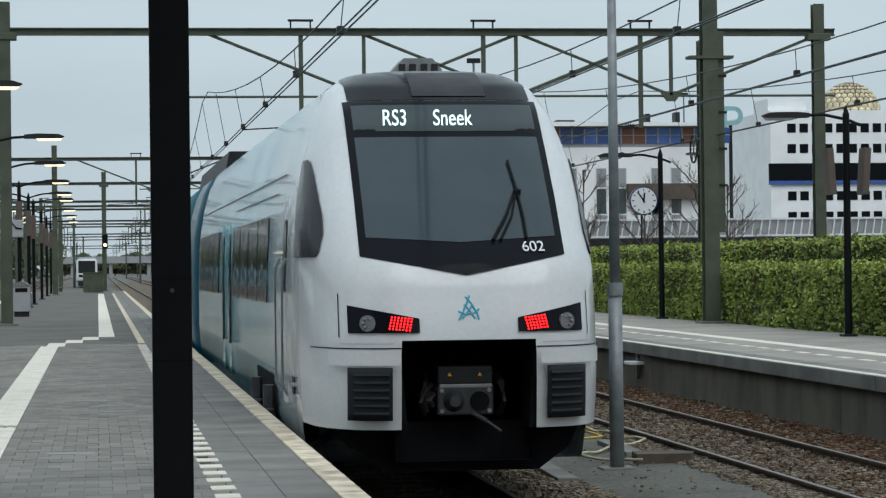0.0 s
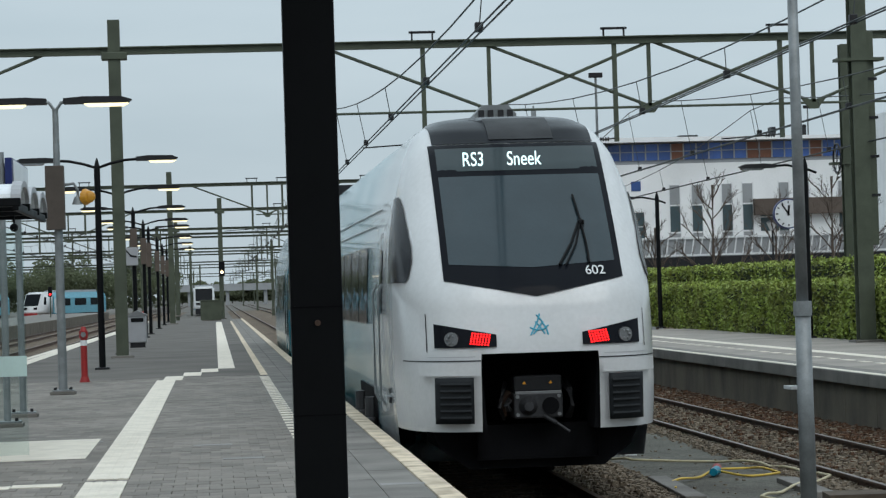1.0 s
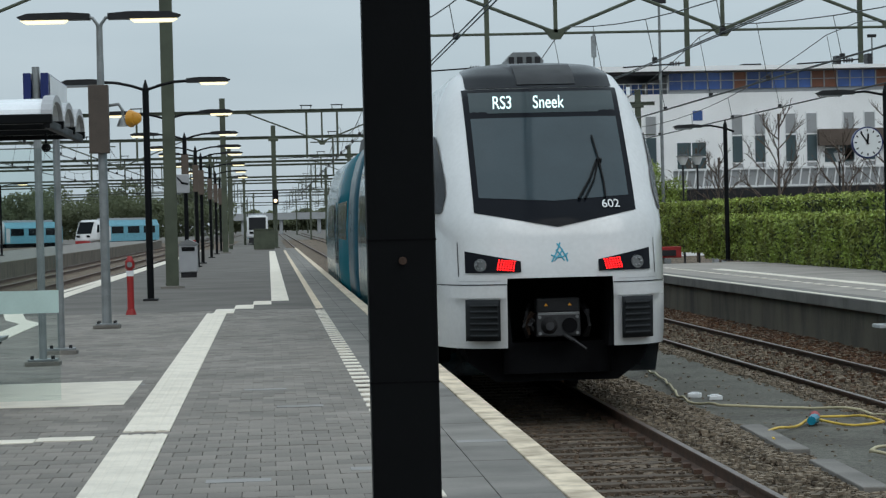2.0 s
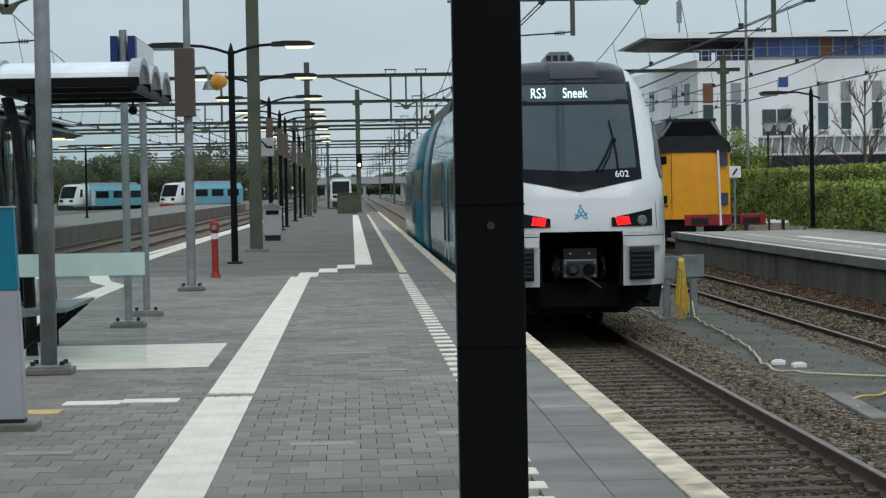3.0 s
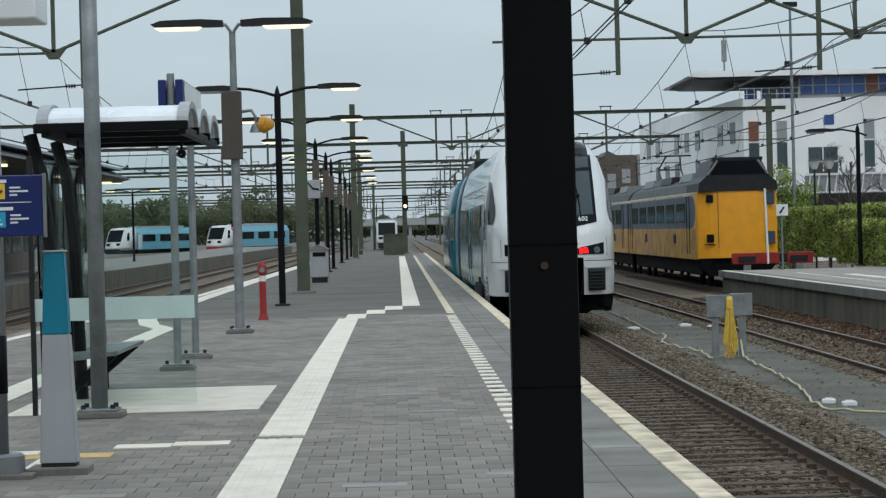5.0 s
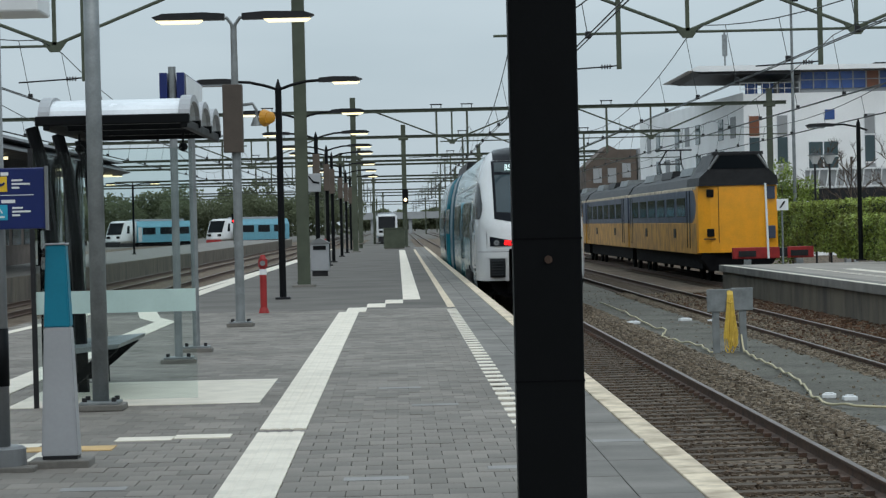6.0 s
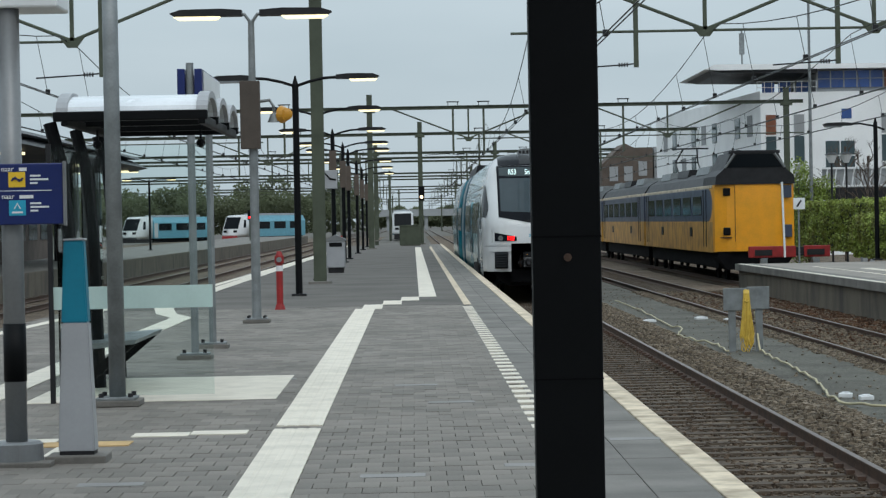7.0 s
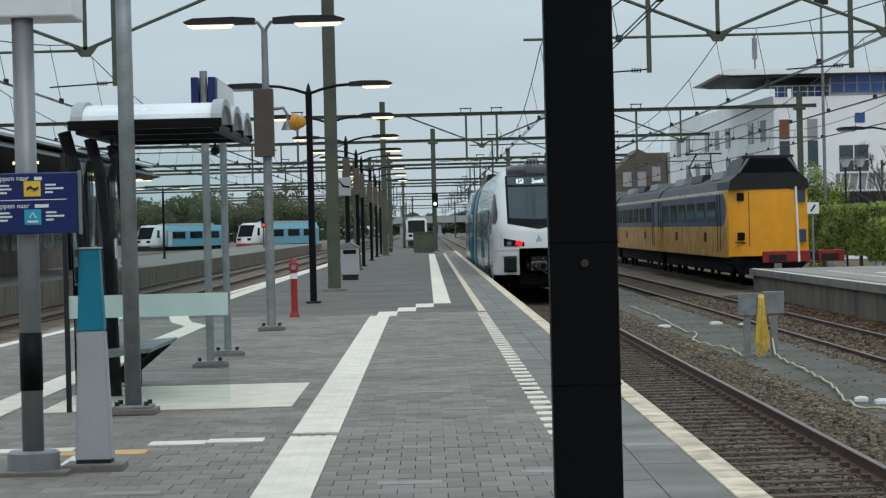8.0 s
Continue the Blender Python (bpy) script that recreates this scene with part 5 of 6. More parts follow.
def build_buffer_stop():
    p = thing("buffer_stop", "red buffer stop at the end of the bay track", "buffer stop", (12.92, 85.6, RAIL - .1))
    for a, b in ((-1.4, .22), (.5, 1.4)):
        bm = B()
        box(bm, a, b, -.12, .12, .95, 1.34, .02)
        part("beam", bm, M_RED, p, "red painted cross beam")
    bm = B()
    box(bm, .1, .6, -.05, .12, 1.0, 1.3, .02)
    part("beam_link", bm, M_DARK, p)
    for s in (-.9, .9):
        bm = B()
        rod(bm, (s, .1, 1.15), (s, .42, 1.15), .18, n=14)
        part("buffer", bm, M_DARK, p)
        bm = B()
        box(bm, s - .12, s + .12, -.2, .0, -.15, .92)
        part("post", bm, M_GALV, p)
        bm = B()
        box(bm, s - .3, s + .3, -.16, -.12, 1.02, 1.22)
        part("plate", bm, M_DARK, p)


build_buffer_stop()


def build_warning_sign():
    p = thing("warning_sign", "small white no-crossing sign on a post", "sign", (12.25, 79, 0))
    bm = B()
    rod(bm, (0, 0, 0), (0, 0, 2.1), .03, n=8)
    part("post", bm, M_GALV, p)
    bm = B()
    box(bm, -.17, .20, -.03, -.01, 1.72, 2.08, .004)
    part("board", bm, M_BOARD, p)
    bm = B()
    tube(bm, [(-.06, -.035, 1.8), (.02, -.035, 1.92), (.08, -.035, 2.0)], .03, 6)
    part("pictogram", bm, M_DARK, p)
    bm = B()
    rod(bm, (-.46, 0, .2), (-.52, 0, 2.6), .035, n=8)
    part("marker_rod", bm, M_BOARD, p, "white marker rod")


build_warning_sign()


# ---- yellow and blue electric train at the buffer stop ----
def build_electric():
    p = thing("electric_train", "yellow and blue electric intercity train with a raised dark cab, parked", "train", (12.1, 88, RAIL))
    w = 1.45
    def flank(y0, y1, z0, z1, m, name, label="", wd=w):
        bm = B()
        box(bm, -wd, wd, y0, y1, z0, z1, .02)
        return part(name, bm, m, p, label)
    for n_, (y0, y1) in enumerate(((.5, 26.2), (27, 52), (53, 79))):
        flank(y0, y1, 1.0, 2.12, M_OCHRE2, "lower_band", "grimy yellow lower side")
        bd = flank(y0, y1, 2.12, 3.3, M_BLUE, "upper_band", "dark blue window band", w - .004)
        flank(y0, y1, 3.3, 3.42, M_CREAM, "cantrail", "pale dirty cantrail line", w - .02)
        bm = B()
        prism(bm, [(-w + .04, 3.42), (-1.2, 3.75), (-.8, 3.98), (0, 4.05), (.8, 3.98), (1.2, 3.75), (w - .04, 3.42)], y0, y1)
        part("roof", bm, M_DARK, p, "sooty dark grey roof")
        for s in (-1, 1):
            for k in range(6):
                y = y0 + 3.4 + 3.6 * k
                bm = B()
                box(bm, s * (w + .004) - .01, s * (w + .004) + .01, y, y + 2.7, 2.35, 3.05, .004)
                part("window", bm, M_PANE, bd)
            for y in (y0 + 1.9, y1 - 1.6):
                bm = B()
                box(bm, s * (w + .008) - .012, s * (w + .008) + .012, y, y + .08, 1.2, 3.28)
                box(bm, s * (w + .008) - .012, s * (w + .008) + .012, y + .85, y + .93, 1.2, 3.28)
                part("door_edge", bm, M_DARK, p)
        for s in (-1, 1):
            for k in range(2):
                bm = B()
                box(bm, s * (w + .006) - .012, s * (w + .006) + .012, y0 + 6.5 + 11 * k, y0 + 7.3 + 11 * k, 1.55, 1.9, .01)
                part("vent_grille", bm, M_BLACK, p, "small dark vent in the lower side")
        for k in range(3):
            bm = B()
            prism(bm, [(-1.0, 3.9), (-.9, 4.2), (.9, 4.2), (1.0, 3.9)], y0 + 5 + 7 * k, y0 + 9 + 7 * k)
            part("roof_unit", bm, M_DARK if k % 2 else M_GALV, p)
        bm = B()
        box(bm, -1.2, 1.2, y0 + .5, y1 - .5, .45, 1.15, .04)
        part("underframe", bm, M_UNDER, p)
        for y in (y0 + 3, y1 - 3):
            bm = B()
            for s in (-1, 1):
                for k in (-1.25, 1.25):
                    rod(bm, (s * .68, y + k, .46), (s * .8, y + k, .46), .46, n=18)
                box(bm, s * 1.05 - .1, s * 1.05 + .1, y - 1.7, y + 1.7, .42, .72, .03)
            part("bogie", bm, M_UNDER, p)
    # front: flat yellow gangway end with rounded corners under the raised cab
    bm = B()
    out = [(-w, .5), (-w + .04, .22), (-1.0, .02), (-.7, -.06), (.7, -.06), (1.0, .02), (w - .04, .22), (w, .5)]
    prism(bm, out, 1.05, 3.42, "z")
    fr = part("front_end", bm, M_YEL, p, "flat yellow front end")
    for s in (-1, 1):
        bm = B()
        prism(bm, [(.5, 2.1), (1.7, 2.1), (1.0, 2.28), (.62, 2.55), (.54, 2.75), (.62, 2.95), (1.0, 3.18), (1.5, 3.3), (.5, 3.3)], s * (w + .002), s * (w - .05), "x")
        part("yellow_return", bm, M_YEL, p, "yellow corner curving into the blue band")
    for x in (-.72, .98):
        bm = B()
        box(bm, x - .008, x + .008, -.075, -.05, 1.4, 3.4)
        part("door_seam", bm, M_DARK, fr)
    for z in (1.62, 3.02):
        bm = B()
        box(bm, -1.14, -.88, -.05, .0, z, z + .28, .03)
        part("lamp_recess", bm, M_BLACK, fr)
        bm = B()
        box(bm, 1.0, 1.3, -.03, .05, z - .1, z + .35, .02)
        part("lamp_panel", bm, M_BLUE, fr, "grey-blue lamp panel")
    bm = B()
    box(bm, -1.25, -.85, -.06, .0, 1.52, 1.56)
    part("step_bar", bm, M_DARK, fr)
    bm = B()
    prism(bm, [(-1.42, 3.42), (-1.38, 3.72), (-1.12, 3.95), (-.82, 4.55), (.82, 4.55), (1.12, 3.95), (1.38, 3.72), (1.42, 3.42)], -.10, 3.6)
    part("cab", bm, M_DARK, p, "raised dark grey driver's cab")
    bm = B()
    prism(bm, [(-.98, 4.02), (-.62, 4.48), (.62, 4.48), (.98, 4.02)], -.125, -.09)
    part("cab_window", bm, M_PANE, p)
    for s in (-1, 1):
        bm = B()
        tube(bm, [(s * 1.06, -.13, 4.0), (s * .71, -.13, 4.5)], .045, 6)
        part("window_post", bm, M_SILVER, p)
    bm = B()
    box(bm, -.9, .9, -.12, .3, 4.5, 4.62, .02)
    part("cab_roof", bm, M_DARK, p)
    bm = B()
    prism(bm, [(-1.3, 1.04), (-1.32, .8), (-1.0, .4), (1.0, .4), (1.32, .8), (1.3, 1.04)], .1, 1.6)
    part("valance", bm, M_UNDER, p)
    # raised pantograph
    pg = thing("pantograph", "", "")
    pg.parent, pg.location = p, (0, 11.2, 0)
    for a, b in (((-.5, 9, 4.1), (-.5, 10.6, 4.7)), ((.5, 9, 4.1), (.5, 10.6, 4.7)), ((-.5, 10.6, 4.7), (-.3, 9.2, 5.25)), ((.5, 10.6, 4.7), (.3, 9.2, 5.25)), ((-.8, 9.2, 5.27), (.8, 9.2, 5.27)), ((-.5, 10.6, 4.7), (.5, 10.6, 4.7)), ((-.6, 9, 4.15), (.6, 9, 4.15))):
        bm = B()
        rod(bm, a, b, .035, n=6)
        part("arm", bm, M_DARK, pg)


build_electric()


# ---- planting ----
rnd = np.random.default_rng(5)


def hedge(name, label, x, y0, y1, h, depth, dens, low=0.0):
    e = thing(name, label, "hedge", group="clipped hedges")
    # box behind the leaves, coloured dark for the shade inside the hedge
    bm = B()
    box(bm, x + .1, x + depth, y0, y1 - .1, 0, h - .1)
    part("hedge_core_shade", bm, M_HEDGE_SHADE, e)
    n = int((y1 - y0) * (h - low) * dens)
    yy, zz = rnd.uniform(y0, y1, n), low + (h - low) * rnd.uniform(0, 1, n)
    xx = x + .05 * np.sin(yy * 1.7) + .05 * np.sin(yy * .6 + zz * 3) + rnd.exponential(.05, n) - .03
    a = np.stack([xx, yy, zz], 1)
    n = int((y1 - y0) * depth * dens * .5)
    b = np.stack([rnd.uniform(x, x + depth, n), rnd.uniform(y0, y1, n), np.zeros(n)], 1)
    b[:, 2] = h + .04 * np.sin(b[:, 1] * 1.1) + .03 * np.sin(b[:, 1] * 3.7) + rnd.normal(0, .035, n)
    n = int(depth * h * dens * 1.2)
    c = np.stack([rnd.uniform(x, x + depth, n), np.full(n, y1) + rnd.normal(0, .05, n), rnd.uniform(0, h, n)], 1)
    leaves("hedge_leaf", M_HEDGE, e, np.concatenate([a, b, c]), .055, rnd)


hedge("hedge", "clipped green hedge along the far platform", 15.75, 30, 89, 1.45, .9, 330)
hedge("hedge", "taller clipped hedge behind the first one", 17.6, 34, 84, 2.05, 1.0, 190, .9)
hedge("hedge", "tall clipped hedge beside the bay track", 17.6, 84.1, 122, 2.05, 1.0, 260)


def build_bush(at, r, h, m, label, n):
    e = thing("bush", label, "bush", at)
    p = rnd.normal(size=(n, 3))
    p /= np.linalg.norm(p, axis=1)[:, None]
    p *= (rnd.uniform(.35, 1, (n, 1)) * (1 + .3 * np.sin(5 * p[:, :1]) * np.cos(4 * p[:, 2:])))
    p = p * [r, r, h / 2] + [0, 0, h / 2]
    for k in range(5):
        bm = B()
        a = k * 1.26
        tube(bm, [(0, 0, 0), (.2 * r * math.cos(a), .2 * r * math.sin(a), h * .4), (.5 * r * math.cos(a), .5 * r * math.sin(a), h * .8)], .03, 5)
        part("stem", bm, M_BARK, e)
    leaves("foliage", m, e, p, .075, rnd)


build_bush((19.4, 122, GAP), 1.5, 5.0, M_BUSH, "bright green spring bush behind the hedge", 9000)


def bare_tree(at, h, seed, label):
    """Leafless tree: trunk, limbs and twigs."""
    e = thing("bare_tree", label, "tree", at, "bare trees")
    r = random.Random(seed)
    def grow(bm, p, d, ln, rad, depth):
        q = p + d * ln
        mid = p + d * ln * .5 + Vector((r.uniform(-.06, .06), r.uniform(-.06, .06), 0)) * ln
        tube(bm, [p, mid, q], rad, 5)
        if depth:
            for _ in range(3):
                nd = (d + Vector((r.uniform(-.75, .75), r.uniform(-.75, .75), r.uniform(-.1, .5)))).normalized()
                grow(bm, p + d * ln * r.uniform(.45, 1), nd, ln * r.uniform(.5, .75), rad * .55, depth - 1)
    bm = B()
    tube(bm, [(0, 0, 0), (.05, 0, h * .3), (0, .05, h * .55), (.05, 0, h)], .07, 6)
    part("trunk", bm, M_BARK, e)
    bm = B()
    for k in range(11):
        a = k * 2.4
        grow(bm, Vector((0, 0, h * (.25 + .065 * k))), Vector((.75 * math.cos(a), .75 * math.sin(a), .8)).normalized(), h * .26 * (1.1 - .06 * k), .032, 3)
    tagged(part("twig", bm, M_BARK, e), kind="stuff")


for k, (x, y, h) in enumerate(((23.3, 112, 7.0), (27.2, 116, 6.2), (21.6, 118, 5.2), (30.5, 118, 7.5), (22.6, 130, 6.0), (33, 122, 6.5))):
    bare_tree((x, y, GAP), h, k, "leafless young tree beside the street")


# ---- roof over the camera's end of the platform, carried by the black column ----
bm = B()
box(bm, -6.5, 1.6, -34, 8.6, 6.3, 6.6)
setting("canopy_roof", bm, M_DARK, "dark station roof above the near platform end")


# ---- buildings and distance ----
def build_white_block():
    """Three-storey white building with a blue glazed top floor under an overhanging roof."""
    y = 150
    e = thing("white_building", "white rendered building with a blue panelled top floor", "building")
    x0, x1 = 21.05, 39.6
    bm = B()
    box(bm, x0, x1, y, y + 14, GAP, 8.95)
    wall = part("wall", bm, M_BWHITE, e)
    bm = B()
    prism(bm, [(x0, y), (x0, y + 14), (x0 - 2.4, y + 40), (x0 - 2.4, y + 39)], GAP, 9.05, "z")
    part("side_wing", bm, M_BWHITE, e, "white wing running back")
    a0, a1 = Vector((x0, y, 0)), Vector((x0 - 2.4, y + 39, 0))
    turn = Matrix.Translation(a0) @ Matrix.Rotation(math.atan2((a1 - a0).y, (a1 - a0).x), 4, "Z")
    for k in range(9):
        for z in (2.4, 4.4, 6.4):
            if (k * 7 + int(z)) % 4 == 0:
                continue
            bm = B()
            box(bm, 2.5 + 4 * k, 4.0 + 4 * k, -.05, .06, z, z + 1.3, 0, turn)
            part("wing_window", bm, M_BPANE if k % 2 else M_BGREY, e)
    bm = B()
    box(bm, x0 + 3.4, x1, y + .3, y + 13.5, 8.95, 10.26)
    part("top_floor", bm, M_BGREY, e)
    for k in range(20):
        a = x0 + 3.5 + .8 * k
        bm = B()
        box(bm, a + .04, a + .76, y + .22, y + .3, 9.2, 10.2)
        part("panel", bm, M_BORANGE if k in (5, 11, 12, 16) else M_BBLUE, e, "rust coloured panel" if k in (5, 11, 12, 16) else "blue glazed panel")
        bm = B()
        box(bm, a - .04, a + .04, y + .17, y + .298, 9.2, 10.2)
        box(bm, a + .04, a + .76, y + .18, y + .218, 9.7, 9.75)
        part("panel_frame", bm, M_LGREY, e, "pale grey glazing bar")
    bm = B()
    prism(bm, [(x0 - 3.4, 10.38), (x0 - 2.8, 10.66), (x1 + .2, 10.46), (x1 + .2, 10.27), (x0 + 1.5, 10.3), (x0 - 2.6, 10.3)], y - .8, y + 14)
    part("roof", bm, M_BWHITE, e, "thin overhanging white roof")
    bm = B()
    prism(bm, [(x0 - 3.1, 10.3), (x0 - 2.5, 10.16), (x0 + 3.38, 10.06), (x0 + 3.38, 10.29), (x0 - 2.6, 10.295)], y - .7, y + 12)
    part("soffit", bm, M_DARK, e)
    for a in (x0 + .4, x0 + 1.4, x0 + 2.5):
        bm = B()
        box(bm, a, a + .75, y + 2, y + 2.1, 8.95, 9.65)
        part("terrace_glass", bm, M_BBLUE, e)
    bm = B()
    for k in range(9):
        rod(bm, (x0 - .2 + .45 * k, y - .05, 8.95), (x0 - .2 + .45 * k, y - .05, 9.6), .02, n=5)
    for z in (9.25, 9.6):
        rod(bm, (x0 - .2, y - .05, z), (x0 + 3.4, y - .05, z), .02, n=5)
    part("terrace_railing", bm, M_BOARD, e)
    for a in (x0 + .3, x0 + 2.0, x0 + 7.3, x0 + 8.7, x0 + 10.6, x0 + 11.9, x0 + 14.2, x0 + 15.5, x0 + 18.0):
        wn_ = thing("window", "", "")
        wn_.parent = e
        for z0, z1, m in ((2.0, 3.6, M_BPANE), (3.7, 4.6, M_BGREY), (4.7, 6.3, M_BPANE), (6.4, 7.6, M_BORANGE if int(a * 3) % 4 == 0 else M_BGREY)):
            bm = B()
            box(bm, a, a + .62, y - .03, y + .02, z0, z1)
            part("pane", bm, m, wn_)
        bm = B()
        box(bm, a - .05, a, y - .05, y, 1.9, 7.7)
        box(bm, a + .62, a + .67, y - .05, y, 1.9, 7.7)
        part("frame", bm, M_BOARD, wn_)
    for a, z in ((x0 + 3.9, 4.2), (x0 + 13.0, 4.6)):
        wn_ = thing("window", "", "")
        wn_.parent = e
        for i in (0, 1):
            for j in (0, 1):
                bm = B()
                box(bm, a + .92 * i, a + .92 * i + .84, y - .03, y + .02, z + .92 * j, z + .92 * j + .84)
                part("pane", bm, M_BPANE, wn_)
    bm = B()
    box(bm, x0 + 4.9, x0 + 5.5, y - .03, y + .02, 7.3, 7.9)
    part("window", bm, M_BBLUE, e)
    bm = B()
    box(bm, x1 - 6, x1, y - .6, y, 5.6, 6.6)
    part("balcony", bm, M_BBROWN, e)
    for a, w_, h_ in ((9, 1.2, .5), (12.5, .8, .35), (15, .3, .9), (17, .3, 1.0), (4.5, .6, .3)):
        bm = B()
        box(bm, x0 + a, x0 + a + w_, y + 5, y + 6, 10.4, 10.5 + h_)
        part("roof_vent", bm, M_DARK, e)
    bm = B()
    rod(bm, (x0 - .8, y + 2, 10.1), (x0 - .8, y + 2, 12.9), .06, n=6)
    box(bm, x0 - .95, x0 - .65, y + 1.9, y + 2.1, 11.4, 12.7)
    part("aerial", bm, M_GALV, e)


build_white_block()


def build_deck():
    e = thing("footbridge", "raised dark deck with a white slatted railing", "bridge", (0, 126, 0))
    bm = B()
    box(bm, 20.6, 48, -1, 1, 2.25, 2.85)
    part("deck", bm, M_DARK, e)
    for x in (23, 31, 39):
        bm = B()
        box(bm, x - .3, x + .3, -.3, .3, GAP, 2.25)
        part("pier", bm, M_BGREY, e)
    for z in (2.95, 3.85):
        bm = B()
        box(bm, 20.6, 48, -1.04, -.98, z - .05, z + .05)
        part("rail", bm, M_BOARD, e)
    bm = B()
    box(bm, 20.6, 48, -.9, -.88, 2.85, 3.8)
    part("infill", bm, M_BGREY, e, "grey infill behind the railing")
    for k in range(60):
        x = 20.7 + .45 * k
        bm = B()
        prism(bm, [(x, 2.9), (x + .07, 2.9), (x + .22, 3.85), (x + .15, 3.85)], -1.0, -.96)
        part("baluster", bm, M_BOARD, e)


build_deck()


def build_brown_block():
    e = thing("brown_building", "brown brick building behind the station", "building", (0, 205, 0))
    bm = B()
    prism(bm, [(15.6, GAP), (15.6, 6.0), (17.5, 7.7), (18.3, 7.3), (19.8, 7.3), (19.8, GAP)], 0, 8)
    tower = part("tower", bm, M_BBROWN, e)
    for a, z in ((16.2, 4.6), (17.4, 4.6), (18.6, 5.0), (16.2, 2.6), (18.6, 3.0)):
        bm = B()
        box(bm, a, a + .7, -.06, .02, z, z + 1.2)
        part("window", bm, M_BGREY, tower, "grey blind window")
    bm = B()
    box(bm, 20.0, 46, 1, 8, GAP, 7.4)
    part("wing", bm, M_BGREY, e)
    for k in range(8):
        bm = B()
        box(bm, 21 + 3 * k, 22.6 + 3 * k, .95, 1.02, 4.4, 6.4)
        part("window", bm, M_PANE, e)


build_brown_block()


def build_dome_block():
    """White office block with rows of square windows, a blue band and a golden dome."""
    y, x0, x1, top = 300, 84.5, 122, 20.6
    e = thing("dome_building", "white office block with a golden scaled dome", "building")
    bm = B()
    box(bm, x0, x1, y, y + 30, GAP, top)
    part("wall", bm, M_BWHITE, e)
    bm = B()
    box(bm, x0 - .3, x1, y - .3, y, 11.6, 13.9)
    part("window_band", bm, M_PANE, e, "dark continuous window band")
    bm = B()
    box(bm, x0 - .3, x1, y - .35, y, 11.2, 11.7)
    part("blue_band", bm, M_BBLUE, e)
    for z in (17.8, 15.2, 9.2, 6.6, 4.0):
        for k in range(13):
            bm = B()
            box(bm, x0 + 2.2 + 1.6 * k, x0 + 3.3 + 1.6 * k, y - .05, y + .05, z, z + 1.15)
            part("window", bm, M_PANE, e)
    bm = B()
    box(bm, x0, x0 + 5, y + 1, y + 8, top, top + 1.6)
    part("plant_room", bm, M_BWHITE, e)
    dm = thing("dome", "", "")
    dm.parent = e
    dm.location = (x0 + 12.8, y + 8, top)
    bm = B()
    bmesh.ops.create_uvsphere(bm, u_segments=28, v_segments=16, radius=4.0)
    bmesh.ops.delete(bm, geom=[v for v in bm.verts if v.co.z < -.1], context="VERTS")
    part("dome_core", bm, M_BBROWN, dm)
    bm = B()
    for i in range(9):
        for j in range(26):
            el, az = radians(4 + 10 * i), math.tau * (j + .5 * (i % 2)) / 26
            c = Vector((math.cos(el) * math.cos(az), math.cos(el) * math.sin(az), math.sin(el)))
            m = Matrix.Translation(c * 4.1) @ c.to_track_quat("Z", "Y").to_matrix().to_4x4()
            bmesh.ops.create_cone(bm, cap_ends=True, segments=6, radius1=.42 * math.cos(el) + .06, radius2=.2, depth=.12, matrix=m)
    tagged(part("dome_scale", bm, M_GOLD, dm, "overlapping golden scales"), kind="stuff")


build_dome_block()


def build_p_sign():
    e = thing("parking_sign", "tall teal letter P sign on a mast", "sign", (40.8, 151, 0))
    bm = B()
    rod(bm, (0, .2, GAP), (0, .2, 10.5), .12, n=8)
    part("mast", bm, M_DARK, e)
    lettering("letter", "P", 3.2, mat("letter_teal", (.25, .45, .47), .5, var=.1), e, pose(0, 0, 10.4, 90))


build_p_sign()


def build_mast(at, h):
    e = thing("floodlight_mast", "slender grey floodlight mast", "mast", at, "floodlight masts")
    bm = B()
    rod(bm, (0, 0, 0), (0, 0, h), .1, .06, 8)
    part("shaft", bm, M_GALV, e)
    bm = B()
    box(bm, -.35, .35, -.1, .1, h - .1, h + .15, .03)
    part("lamp_head", bm, M_DARK, e)


build_mast((19.4, 121, GAP), 13.0)
build_mast((47, 190, GAP), 16.0)


def build_globe_lamp(at):
    e = thing("park_lamp", "white cone lamp on a dark post", "lamp", at, "park lamps")
    bm = B()
    rod(bm, (0, 0, 0), (0, 0, 4.9), .05, n=8)
    part("post", bm, M_DARK, e)
    bm = B()
    rod(bm, (0, 0, 4.9), (0, 0, 5.3), .12, .3, 12)
    part("shade", bm, M_BOARD, e)
    bm = B()
    rod(bm, (0, 0, 5.3), (0, 0, 5.42), .34, .1, 12)
    part("cap", bm, M_DARK, e)


for x in (19.9, 20.6, 27.5):
    build_globe_lamp((x, 118, GAP))


def build_canopy():
    """Low dark platform roof on the island platform."""
    e = thing("platform_canopy", "dark flat platform canopy with lamps under its edge", "canopy")
    bm = B()
    prism(bm, [(-26, 4.75), (-14.0, 4.85), (-13.2, 4.45), (-14.0, 4.3), (-26, 4.3)], 30, 124)
    part("roof", bm, M_DARK, e)
    bm = B()
    box(bm, -26, -13.6, 30, 124, 4.9, 5.0)
    part("roof_sheet", bm, M_LGREY, e)
    for y in (52, 70, 88, 106, 120):
        bm = B()
        box(bm, -17.2, -16.9, y - .15, y + .15, 0, 4.4)
        part("post", bm, M_DARK, e)
        bm = B()
        box(bm, -14.6, -13.7, y - .08, y + .08, 4.18, 4.28)
        part("tube_lamp", bm, M_LAMP, e)


build_canopy()


